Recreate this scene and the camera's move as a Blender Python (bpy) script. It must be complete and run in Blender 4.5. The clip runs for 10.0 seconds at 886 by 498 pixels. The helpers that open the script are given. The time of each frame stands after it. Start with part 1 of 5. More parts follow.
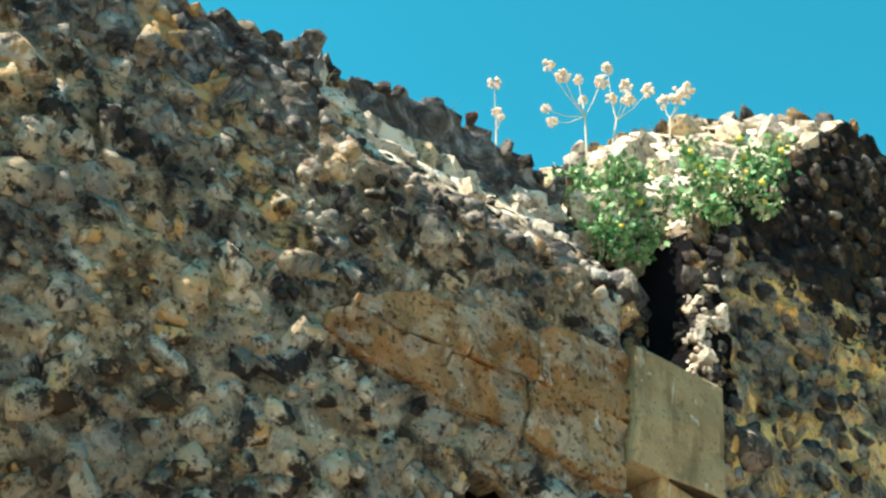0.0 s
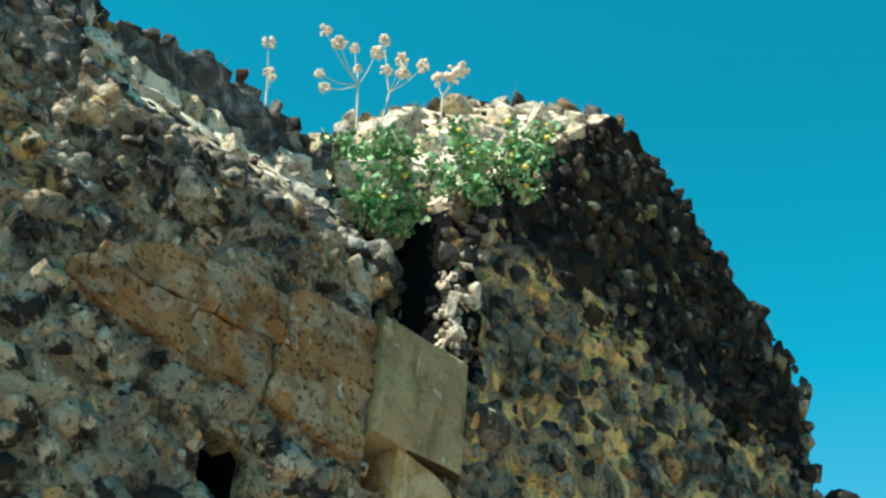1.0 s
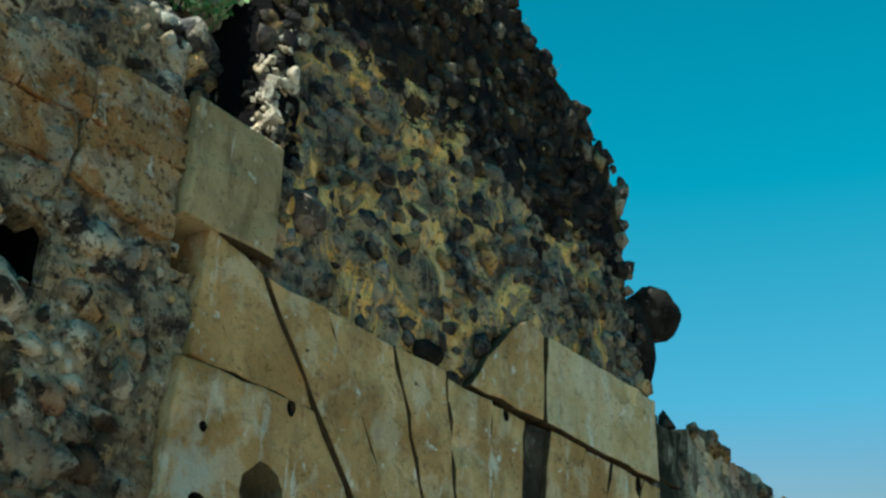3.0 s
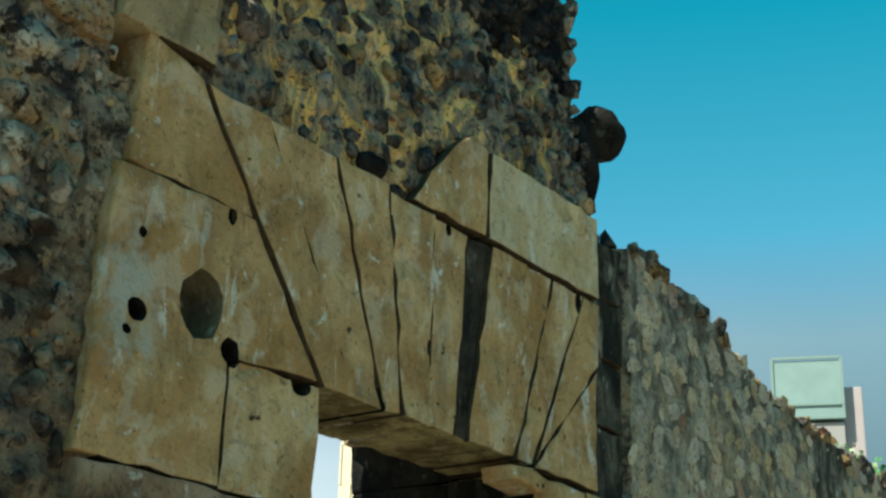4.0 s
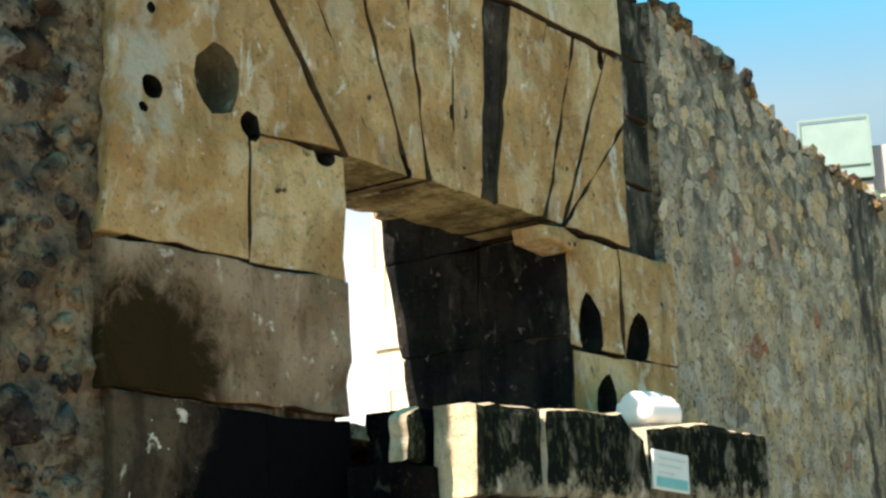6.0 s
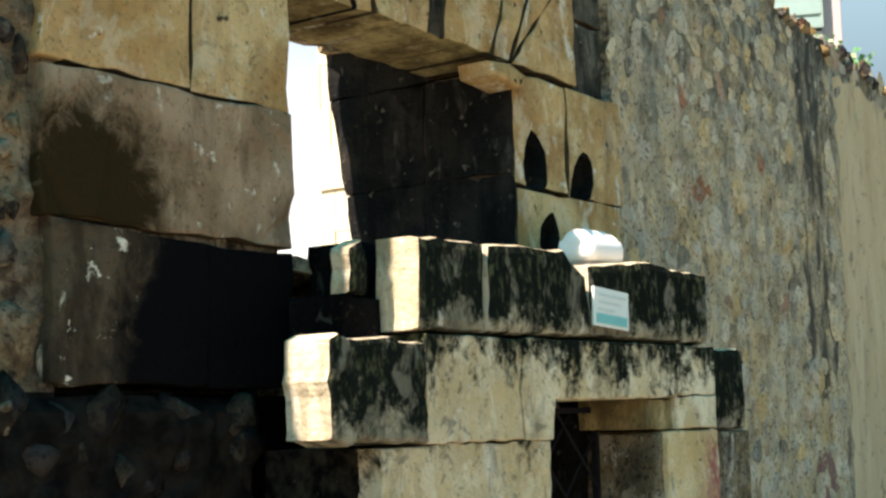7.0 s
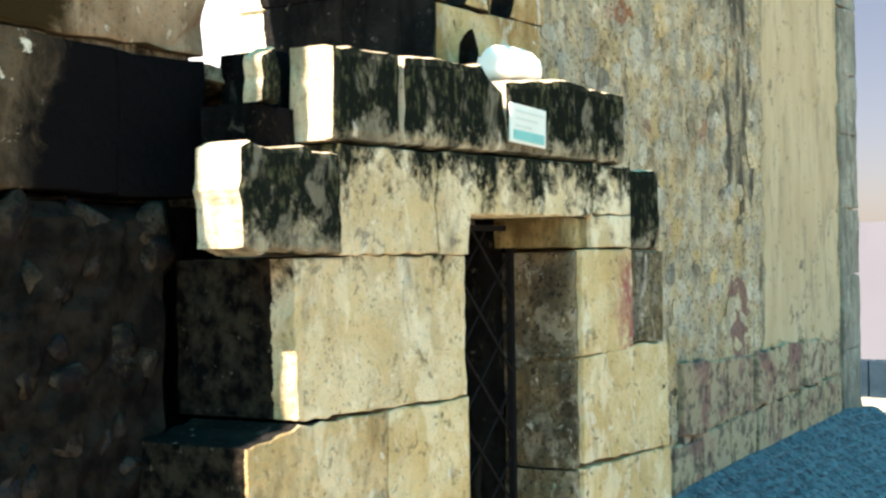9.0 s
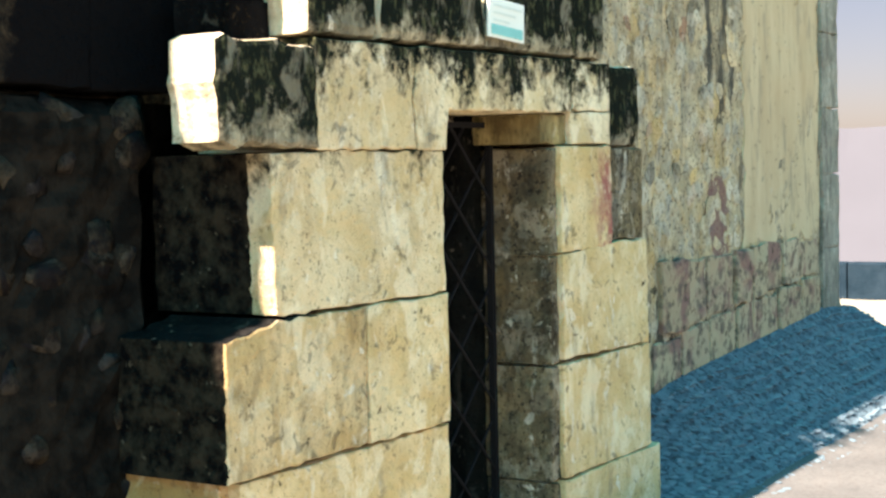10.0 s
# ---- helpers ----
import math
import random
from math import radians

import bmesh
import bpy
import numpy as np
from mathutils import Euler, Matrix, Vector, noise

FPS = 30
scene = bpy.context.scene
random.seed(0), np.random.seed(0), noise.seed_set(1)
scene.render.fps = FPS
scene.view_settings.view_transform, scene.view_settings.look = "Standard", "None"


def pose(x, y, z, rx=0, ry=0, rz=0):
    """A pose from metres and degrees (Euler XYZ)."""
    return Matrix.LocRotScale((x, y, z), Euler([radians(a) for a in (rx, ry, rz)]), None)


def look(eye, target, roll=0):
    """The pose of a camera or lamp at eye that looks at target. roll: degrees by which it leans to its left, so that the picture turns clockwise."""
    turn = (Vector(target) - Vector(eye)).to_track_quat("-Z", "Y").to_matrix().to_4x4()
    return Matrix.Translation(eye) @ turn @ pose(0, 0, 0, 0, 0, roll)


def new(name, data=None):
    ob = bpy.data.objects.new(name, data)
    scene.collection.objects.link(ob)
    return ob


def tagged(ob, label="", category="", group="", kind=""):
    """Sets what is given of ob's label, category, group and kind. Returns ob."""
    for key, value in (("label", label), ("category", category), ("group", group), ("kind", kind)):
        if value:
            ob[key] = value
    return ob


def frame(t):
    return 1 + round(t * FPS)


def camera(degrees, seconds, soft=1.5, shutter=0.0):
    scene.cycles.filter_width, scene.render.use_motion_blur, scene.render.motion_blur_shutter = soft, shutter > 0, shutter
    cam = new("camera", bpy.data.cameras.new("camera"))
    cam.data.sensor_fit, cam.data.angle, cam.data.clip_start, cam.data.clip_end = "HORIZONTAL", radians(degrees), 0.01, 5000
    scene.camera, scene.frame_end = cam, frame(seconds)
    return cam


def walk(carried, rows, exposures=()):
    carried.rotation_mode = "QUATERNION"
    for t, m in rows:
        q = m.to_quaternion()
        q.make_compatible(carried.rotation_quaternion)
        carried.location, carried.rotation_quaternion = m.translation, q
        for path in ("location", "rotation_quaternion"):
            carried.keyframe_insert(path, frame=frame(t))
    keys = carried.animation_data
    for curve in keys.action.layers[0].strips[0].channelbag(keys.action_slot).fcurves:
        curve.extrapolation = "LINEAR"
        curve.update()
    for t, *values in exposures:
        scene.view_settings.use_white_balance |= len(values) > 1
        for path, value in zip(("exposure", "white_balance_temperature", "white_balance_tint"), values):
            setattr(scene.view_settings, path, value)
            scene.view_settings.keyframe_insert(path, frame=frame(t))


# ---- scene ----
from mathutils.bvhtree import BVHTree

# ---------------------------------------------------------------- camera
cam = camera(33.2, 10.0, soft=2.6, shutter=0.0)
PATH = [
    (0, (0.560, -3.628, 2.119), (2.313, -0.852, 4.404), 5.54),
    (0.5, (0.603, -3.641, 2.118), (2.630, -1.056, 4.401), 4.50),
    (1, (0.643, -3.645, 2.113), (2.880, -1.228, 4.383), 4.29),
    (1.5, (0.679, -3.642, 2.104), (3.087, -1.316, 4.293), 3.71),
    (2, (0.711, -3.634, 2.093), (3.278, -1.387, 4.182), 2.77),
    (2.5, (0.741, -3.622, 2.079), (3.386, -1.381, 4.074), 1.84),
    (2.7, (0.752, -3.617, 2.073), (3.444, -1.376, 4.004), 1.80),
    (3.8, (0.807, -3.584, 2.038), (3.719, -1.344, 3.621), 1.20),
    (4, (0.816, -3.578, 2.031), (3.809, -1.347, 3.469), 1.64),
    (4.5, (0.838, -3.563, 2.013), (3.902, -1.310, 3.252), 1.17),
    (5, (0.858, -3.550, 1.996), (3.852, -1.159, 3.144), -0.84),
    (5.2, (0.865, -3.545, 1.989), (3.833, -1.103, 3.096), -1.23),
    (6.3, (0.904, -3.524, 1.951), (4.034, -1.155, 2.721), -1.84),
    (6.5, (0.910, -3.522, 1.944), (4.057, -1.148, 2.627), -1.58),
    (7, (0.926, -3.516, 1.926), (4.146, -1.191, 2.404), -1.38),
    (7.5, (0.941, -3.513, 1.908), (4.191, -1.202, 2.220), -0.70),
    (8, (0.955, -3.511, 1.889), (4.226, -1.216, 2.073), -0.32),
    (8.5, (0.969, -3.510, 1.868), (4.283, -1.272, 1.963), -0.49),
    (9, (0.982, -3.509, 1.846), (4.337, -1.332, 1.879), -0.86),
    (9.5, (0.994, -3.508, 1.821), (4.363, -1.354, 1.717), -0.90),
    (10, (1.006, -3.504, 1.793), (4.382, -1.369, 1.582), -1.28),
]
EXPOSURES = [(0, 1.6, 7000, 15), (0.5, 1.6, 7000, 12), (1, 1.1, 6400, 5), (1.5, 1.06, 6400, 4), (2, 0.76, 5800, 1), (2.5, 0.78, 6050, 2), (4, 0.78, 6700, 2), (4.5, 0.66, 6600, 4), (5, 1.02, 7500, 9), (6.5, 1.46, 7450, 21), (7, 1.5, 7450, 21), (7.5, 2.0, 7550, 21), (8, 2.2, 7650, 22), (8.5, 2.32, 7700, 22), (10, 2.38, 7800, 25)]
walk(cam, [(t, look(eye, target, roll)) for t, eye, target, roll in PATH], EXPOSURES)

# ---------------------------------------------------------------- light
SUN_TO = Vector((-0.84, 0.13, 1.0)).normalized()
world = bpy.data.worlds.new("sky")
scene.world = world
world.use_nodes = True
wn, wl = world.node_tree.nodes, world.node_tree.links
sky = wn.new("ShaderNodeTexSky")
sky.sky_type, sky.sun_disc = "NISHITA", False
sky.sun_elevation = math.asin(SUN_TO.z)
sky.sun_rotation = math.atan2(SUN_TO.x, SUN_TO.y)
sky.air_density, sky.dust_density, sky.ozone_density = 1.0, 0.6, 0.6
tint = wn.new("ShaderNodeMix")
tint.data_type, tint.blend_type = "RGBA", "MULTIPLY"
tint.inputs[0].default_value = 1.0
haze = wn.new("ShaderNodeValToRGB")
haze.color_ramp.elements[0].position, haze.color_ramp.elements[0].color = 0.05, (0.175, 0.18, 0.225, 1)
haze.color_ramp.elements[1].position, haze.color_ramp.elements[1].color = 0.50, (0.06, 1.14, 1.02, 1)
mid = haze.color_ramp.elements.new(0.16)
mid.color = (0.19, 0.19, 0.21, 1)
mid = haze.color_ramp.elements.new(0.30)
mid.color = (0.80, 0.90, 0.72, 1)
mid = haze.color_ramp.elements.new(0.335)
mid.color = (0.58, 0.98, 0.90, 1)
mid = haze.color_ramp.elements.new(0.37)
mid.color = (0.36, 1.12, 1.06, 1)
mid = haze.color_ramp.elements.new(0.64)
mid.color = (0.05, 0.98, 0.87, 1)
up = wn.new("ShaderNodeSeparateXYZ")
wl.new(wn.new("ShaderNodeTexCoord").outputs["Generated"], up.inputs[0])
wl.new(up.outputs[2], haze.inputs[0])
rise = wn.new("ShaderNodeMath")
rise.operation = "MAXIMUM"
rise.inputs[1].default_value = 0.02
wl.new(up.outputs[2], rise.inputs[0])
over = wn.new("ShaderNodeCombineXYZ")
for k, src in enumerate((up.outputs[0], up.outputs[1], rise.outputs[0])):
    wl.new(src, over.inputs[k])
wl.new(over.outputs[0], sky.inputs[0])
glare = wn.new("ShaderNodeMapRange")
glare.inputs["From Min"].default_value, glare.inputs["From Max"].default_value = 0.35, 0.75
wl.new(up.outputs[1], glare.inputs["Value"])
low = wn.new("ShaderNodeMapRange")
low.inputs["From Min"].default_value, low.inputs["From Max"].default_value = 0.36, 0.22
wl.new(up.outputs[2], low.inputs["Value"])
both = wn.new("ShaderNodeMath")
both.operation = "MULTIPLY"
wl.new(glare.outputs[0], both.inputs[0])
wl.new(low.outputs[0], both.inputs[1])
veil = wn.new("ShaderNodeMix")
veil.data_type = "RGBA"
veil.inputs[7].default_value = (1.9, 1.55, 1.25, 1)
wl.new(both.outputs[0], veil.inputs[0])
wl.new(haze.outputs[0], veil.inputs[6])
wl.new(veil.outputs[2], tint.inputs[7])
wl.new(sky.outputs[0], tint.inputs[6])
wl.new(tint.outputs[2], wn["Background"].inputs[0])
wn["Background"].inputs[1].default_value = 0.10

sun_data = bpy.data.lights.new("sun", "SUN")
sun_data.energy, sun_data.angle, sun_data.color = 5.0, radians(0.5), (1.0, 0.92, 0.80)
sun = new("sun", sun_data)
sun.matrix_world = look(tuple(SUN_TO * 30), (0, 0, 0))


# ---------------------------------------------------------------- materials
def ramp(nt, fac, stops):
    node = nt.nodes.new("ShaderNodeValToRGB")
    node.color_ramp.elements.remove(node.color_ramp.elements[1])
    for n, (at, c) in enumerate(stops):
        e = node.color_ramp.elements[0] if n == 0 else node.color_ramp.elements.new(at)
        e.position, e.color = at, (*c, 1)
    nt.links.new(fac, node.inputs[0])
    return node.outputs[0]


def noise_tex(nt, vec, scale, detail=5, rough=0.6, dist=0.0):
    n = nt.nodes.new("ShaderNodeTexNoise")
    n.inputs["Scale"].default_value, n.inputs["Detail"].default_value = scale, detail
    n.inputs["Roughness"].default_value, n.inputs["Distortion"].default_value = rough, dist
    nt.links.new(vec, n.inputs["Vector"])
    return n.outputs[0]


def mix(nt, fac, a, b, blend="MIX"):
    m = nt.nodes.new("ShaderNodeMix")
    m.data_type, m.blend_type = "RGBA", blend
    for sock, v in ((0, fac), (6, a), (7, b)):
        if isinstance(v, (int, float)):
            m.inputs[sock].default_value = v
        elif isinstance(v, tuple):
            m.inputs[sock].default_value = (*v, 1)
        else:
            nt.links.new(v, m.inputs[sock])
    return m.outputs[2]


def math_node(nt, op, a, b=0.0, clamp=False):
    m = nt.nodes.new("ShaderNodeMath")
    m.operation, m.use_clamp = op, clamp
    for n, v in enumerate((a, b)):
        if isinstance(v, (int, float)):
            m.inputs[n].default_value = v
        else:
            nt.links.new(v, m.inputs[n])
    return m.outputs[0]


def stretch(nt, vec, sx, sy, sz):
    m = nt.nodes.new("ShaderNodeMapping")
    m.inputs["Scale"].default_value = (sx, sy, sz)
    nt.links.new(vec, m.inputs["Vector"])
    return m.outputs[0]


def material(name, rough=0.92, bump=0.4, bump_scale=40.0, metal=0.0):
    """A material in world metres, and a function that gets (tree, coords) and returns the colour socket."""

    def wrap(fn):
        m = bpy.data.materials.new(name)
        m.use_nodes = True
        nt = m.node_tree
        bsdf = nt.nodes["Principled BSDF"]
        co = nt.nodes.new("ShaderNodeNewGeometry").outputs["Position"]
        col = fn(nt, co)
        nt.links.new(col, bsdf.inputs["Base Color"])
        bsdf.inputs["Roughness"].default_value, bsdf.inputs["Metallic"].default_value = rough, metal
        bsdf.inputs["Specular IOR Level"].default_value = 0.0 if rough > 0.85 else 0.3
        if bump:
            b = nt.nodes.new("ShaderNodeBump")
            b.inputs["Strength"].default_value, b.inputs["Distance"].default_value = bump, 0.02
            h = math_node(nt, "ADD", noise_tex(nt, co, bump_scale, 6, 0.65), math_node(nt, "MULTIPLY", noise_tex(nt, co, bump_scale * 0.22, 3), 1.4))
            nt.links.new(h, b.inputs["Height"])
            nt.links.new(b.outputs[0], bsdf.inputs["Normal"])
        return m

    return wrap


def blotch(nt, co, scale, lo, hi, detail=5, dist=0.0):
    """A 0..1 mask from noise between two levels."""
    n = noise_tex(nt, co, scale, detail, 0.62, dist)
    r = nt.nodes.new("ShaderNodeMapRange")
    r.inputs["From Min"].default_value, r.inputs["From Max"].default_value = lo, hi
    nt.links.new(n, r.inputs["Value"])
    return r.outputs[0]


def piece_random(nt, island):
    if island:
        return nt.nodes.new("ShaderNodeNewGeometry").outputs["Random Per Island"]
    return nt.nodes.new("ShaderNodeObjectInfo").outputs["Random"]


def weather(nt, co, base, dark, ochre=0.5, pale=0.6):
    """Lime smears, ochre earth, blue-grey lichen, pits and black lichen, running over stones and mortar alike."""
    base = mix(nt, math_node(nt, "MULTIPLY", blotch(nt, stretch(nt, co, 1, 1, 0.6), 3.1, 0.54, 0.59, 8, 0.4), ochre), base, (0.52, 0.33, 0.13))
    base = mix(nt, math_node(nt, "MULTIPLY", blotch(nt, co, 6.0, 0.52, 0.57, 8, 0.4), pale), base, (0.60, 0.55, 0.45))
    base = mix(nt, math_node(nt, "MULTIPLY", blotch(nt, co, 4.6, 0.57, 0.62, 8, 0.5), pale * 0.7), base, (0.40, 0.42, 0.39))
    base = mix(nt, math_node(nt, "MULTIPLY", blotch(nt, co, 7.5, 0.51, 0.56, 7, 0.4), dark), base, (0.010, 0.010, 0.013))
    base = mix(nt, math_node(nt, "MULTIPLY", blotch(nt, co, 3.0, 0.50, 0.58, 6), dark * 0.7), base, (0.03, 0.03, 0.035))
    return mix(nt, math_node(nt, "MULTIPLY", blotch(nt, co, 42, 0.56, 0.63, 4), 0.75), base, (0.015, 0.014, 0.014))


def grey_top(nt, co, base, beyond):
    """Grey and black lichen over the upper part of a stretch of wall."""
    sep = nt.nodes.new("ShaderNodeSeparateXYZ")
    nt.links.new(co, sep.inputs[0])
    n = math_node(nt, "MULTIPLY", math_node(nt, "SUBTRACT", noise_tex(nt, stretch(nt, co, 1, 1, 0.5), 3.2, 8, 0.7, 0.5), 0.5), 4.0)
    if beyond:
        fac = math_node(nt, "MULTIPLY", math_node(nt, "ADD", math_node(nt, "SUBTRACT", sep.outputs[2], 3.25), n, True), math_node(nt, "GREATER_THAN", sep.outputs[0], 7.3))
        tone = ramp(nt, noise_tex(nt, co, 7, 8, 0.7, 0.6), [(0.42, (0.04, 0.043, 0.04)), (0.50, (0.13, 0.13, 0.11)), (0.57, (0.30, 0.30, 0.25))])
    else:
        fac = math_node(nt, "MULTIPLY", math_node(nt, "ADD", math_node(nt, "MULTIPLY", math_node(nt, "SUBTRACT", sep.outputs[2], 5.12), 2.2), n, True), math_node(nt, "LESS_THAN", sep.outputs[0], 4.0))
        tone = ramp(nt, noise_tex(nt, co, 8, 7, 0.7, 0.8), [(0.42, (0.022, 0.024, 0.03)), (0.52, (0.085, 0.092, 0.10)), (0.60, (0.26, 0.27, 0.27))])
    base = mix(nt, math_node(nt, "MULTIPLY", fac, 0.82), base, tone)
    if beyond:
        return base
    # darker brown towards the lower left stretch, broken up by noise
    lower_fac = math_node(nt, "ADD", math_node(nt, "MULTIPLY", math_node(nt, "SUBTRACT", 4.15, sep.outputs[2]), 1.6), n, True)
    lower_fac = math_node(nt, "MULTIPLY", lower_fac, math_node(nt, "LESS_THAN", sep.outputs[0], 4.0))
    base = mix(nt, math_node(nt, "MULTIPLY", lower_fac, 0.5), base, mix(nt, blotch(nt, co, 7, 0.42, 0.58, 7, 0.6), (0.022, 0.018, 0.015), (0.15, 0.10, 0.06)))
    # a run of ochre earth slanting down the wall
    off = math_node(nt, "ABSOLUTE", math_node(nt, "SUBTRACT", sep.outputs[0], math_node(nt, "SUBTRACT", 6.5, math_node(nt, "MULTIPLY", sep.outputs[2], 0.85))))
    near_run = math_node(nt, "LESS_THAN", math_node(nt, "ADD", off, math_node(nt, "MULTIPLY", noise_tex(nt, co, 5, 7, 0.7, 0.8), 0.9)), 0.52)
    near_run = math_node(nt, "MULTIPLY", near_run, math_node(nt, "MULTIPLY", math_node(nt, "GREATER_THAN", sep.outputs[2], 4.8), math_node(nt, "LESS_THAN", sep.outputs[0], 2.7)))
    return mix(nt, math_node(nt, "MULTIPLY", math_node(nt, "MULTIPLY", near_run, blotch(nt, co, 9, 0.40, 0.58, 7)), 0.75), base, (0.52, 0.34, 0.14))


def runs(nt, co, base):
    """Grey rain runs down a mortared face."""
    return mix(nt, math_node(nt, "MULTIPLY", blotch(nt, stretch(nt, co, 1, 1, 0.16), 6, 0.53, 0.63, 7, 0.3), 0.35), base, (0.20, 0.21, 0.19))


def rubble_stone(name, island, stops, dark=0.35, ochre=0.5, pale=0.6, grain=0.5, bump=0.9, rain=False):
    @material(name, 0.95, bump, 45)
    def made(nt, co):
        base = ramp(nt, piece_random(nt, island), stops)
        base = mix(nt, blotch(nt, co, 22, 0.42, 0.6), base, mix(nt, grain, base, (0.42, 0.35, 0.25)))
        base = weather(nt, co, base, dark, ochre, pale)
        if name.startswith("weathered"):
            base = grey_top(nt, co, base, False)
        return runs(nt, co, base) if rain else base

    return made


LIGHT_RUBBLE = [(0, (0.09, 0.085, 0.075)), (0.18, (0.30, 0.25, 0.185)), (0.36, (0.56, 0.45, 0.30)), (0.52, (0.23, 0.22, 0.20)),
                (0.66, (0.60, 0.38, 0.15)), (0.74, (0.26, 0.13, 0.075)), (0.84, (0.54, 0.50, 0.41)), (1, (0.035, 0.035, 0.042))]
DARK_RUBBLE = [(0, (0.010, 0.011, 0.014)), (0.25, (0.045, 0.047, 0.055)), (0.40, (0.02, 0.023, 0.03)), (0.52, (0.30, 0.26, 0.20)), (0.62, (0.20, 0.19, 0.18)),
               (0.72, (0.025, 0.025, 0.028)), (0.86, (0.46, 0.30, 0.12)), (0.93, (0.34, 0.32, 0.29)), (1, (0.11, 0.045, 0.03))]
PALE_RUBBLE = [(0, (0.36, 0.29, 0.20)), (0.25, (0.64, 0.51, 0.33)), (0.45, (0.48, 0.44, 0.36)), (0.62, (0.66, 0.46, 0.22)),
               (0.78, (0.17, 0.155, 0.13)), (0.90, (0.70, 0.62, 0.48)), (1, (0.36, 0.16, 0.09))]
light_stone = rubble_stone("weathered_rubble_stone", False, LIGHT_RUBBLE, 0.92, 0.5, 0.9)
light_stones = rubble_stone("weathered_rubble_stones", True, LIGHT_RUBBLE, 0.92, 0.5, 0.9)
dark_brown_stones = rubble_stone("dark_brown_rubble", True, [(0, (0.03, 0.026, 0.022)), (0.4, (0.10, 0.075, 0.05)), (0.7, (0.06, 0.05, 0.042)), (1, (0.16, 0.11, 0.06))], 0.8, 0.15, 0.2)
dark_stones = rubble_stone("lichen_dark_rubble", True, DARK_RUBBLE, 0.6, 0.45, 0.15, 0.2)
# very pale rubble, with full sun put into its colour
crest_stones = rubble_stone("sunlit_rubble", True, [(0, (0.60, 0.54, 0.44)), (0.4, (0.76, 0.70, 0.60)), (0.7, (0.68, 0.54, 0.34)), (1, (0.80, 0.75, 0.66))], 0.4, 0.15, 0.5)
pale_stones = rubble_stone("pale_rubble", True, PALE_RUBBLE, 0.22, 0.3, 0.5, 0.25, 0.5, True)
black_stones = rubble_stone("black_lichen_rubble", True, [(0, (0.006, 0.006, 0.008)), (0.4, (0.02, 0.021, 0.025)), (0.7, (0.012, 0.013, 0.016)), (0.90, (0.03, 0.03, 0.032)), (0.95, (0.26, 0.25, 0.21)), (1, (0.34, 0.27, 0.15))], 0.6, 0.1, 0.1, 0.1)
# near-black rubble, with deep shade put into the stones' colour
shade_stones = rubble_stone("shade_dark_rubble", True, [(0, (0.014, 0.013, 0.013)), (0.4, (0.020, 0.016, 0.013)), (0.65, (0.010, 0.009, 0.009)), (0.85, (0.034, 0.028, 0.022)), (1, (0.007, 0.007, 0.007))], 0.85, 0.0, 0.05, 0.05)


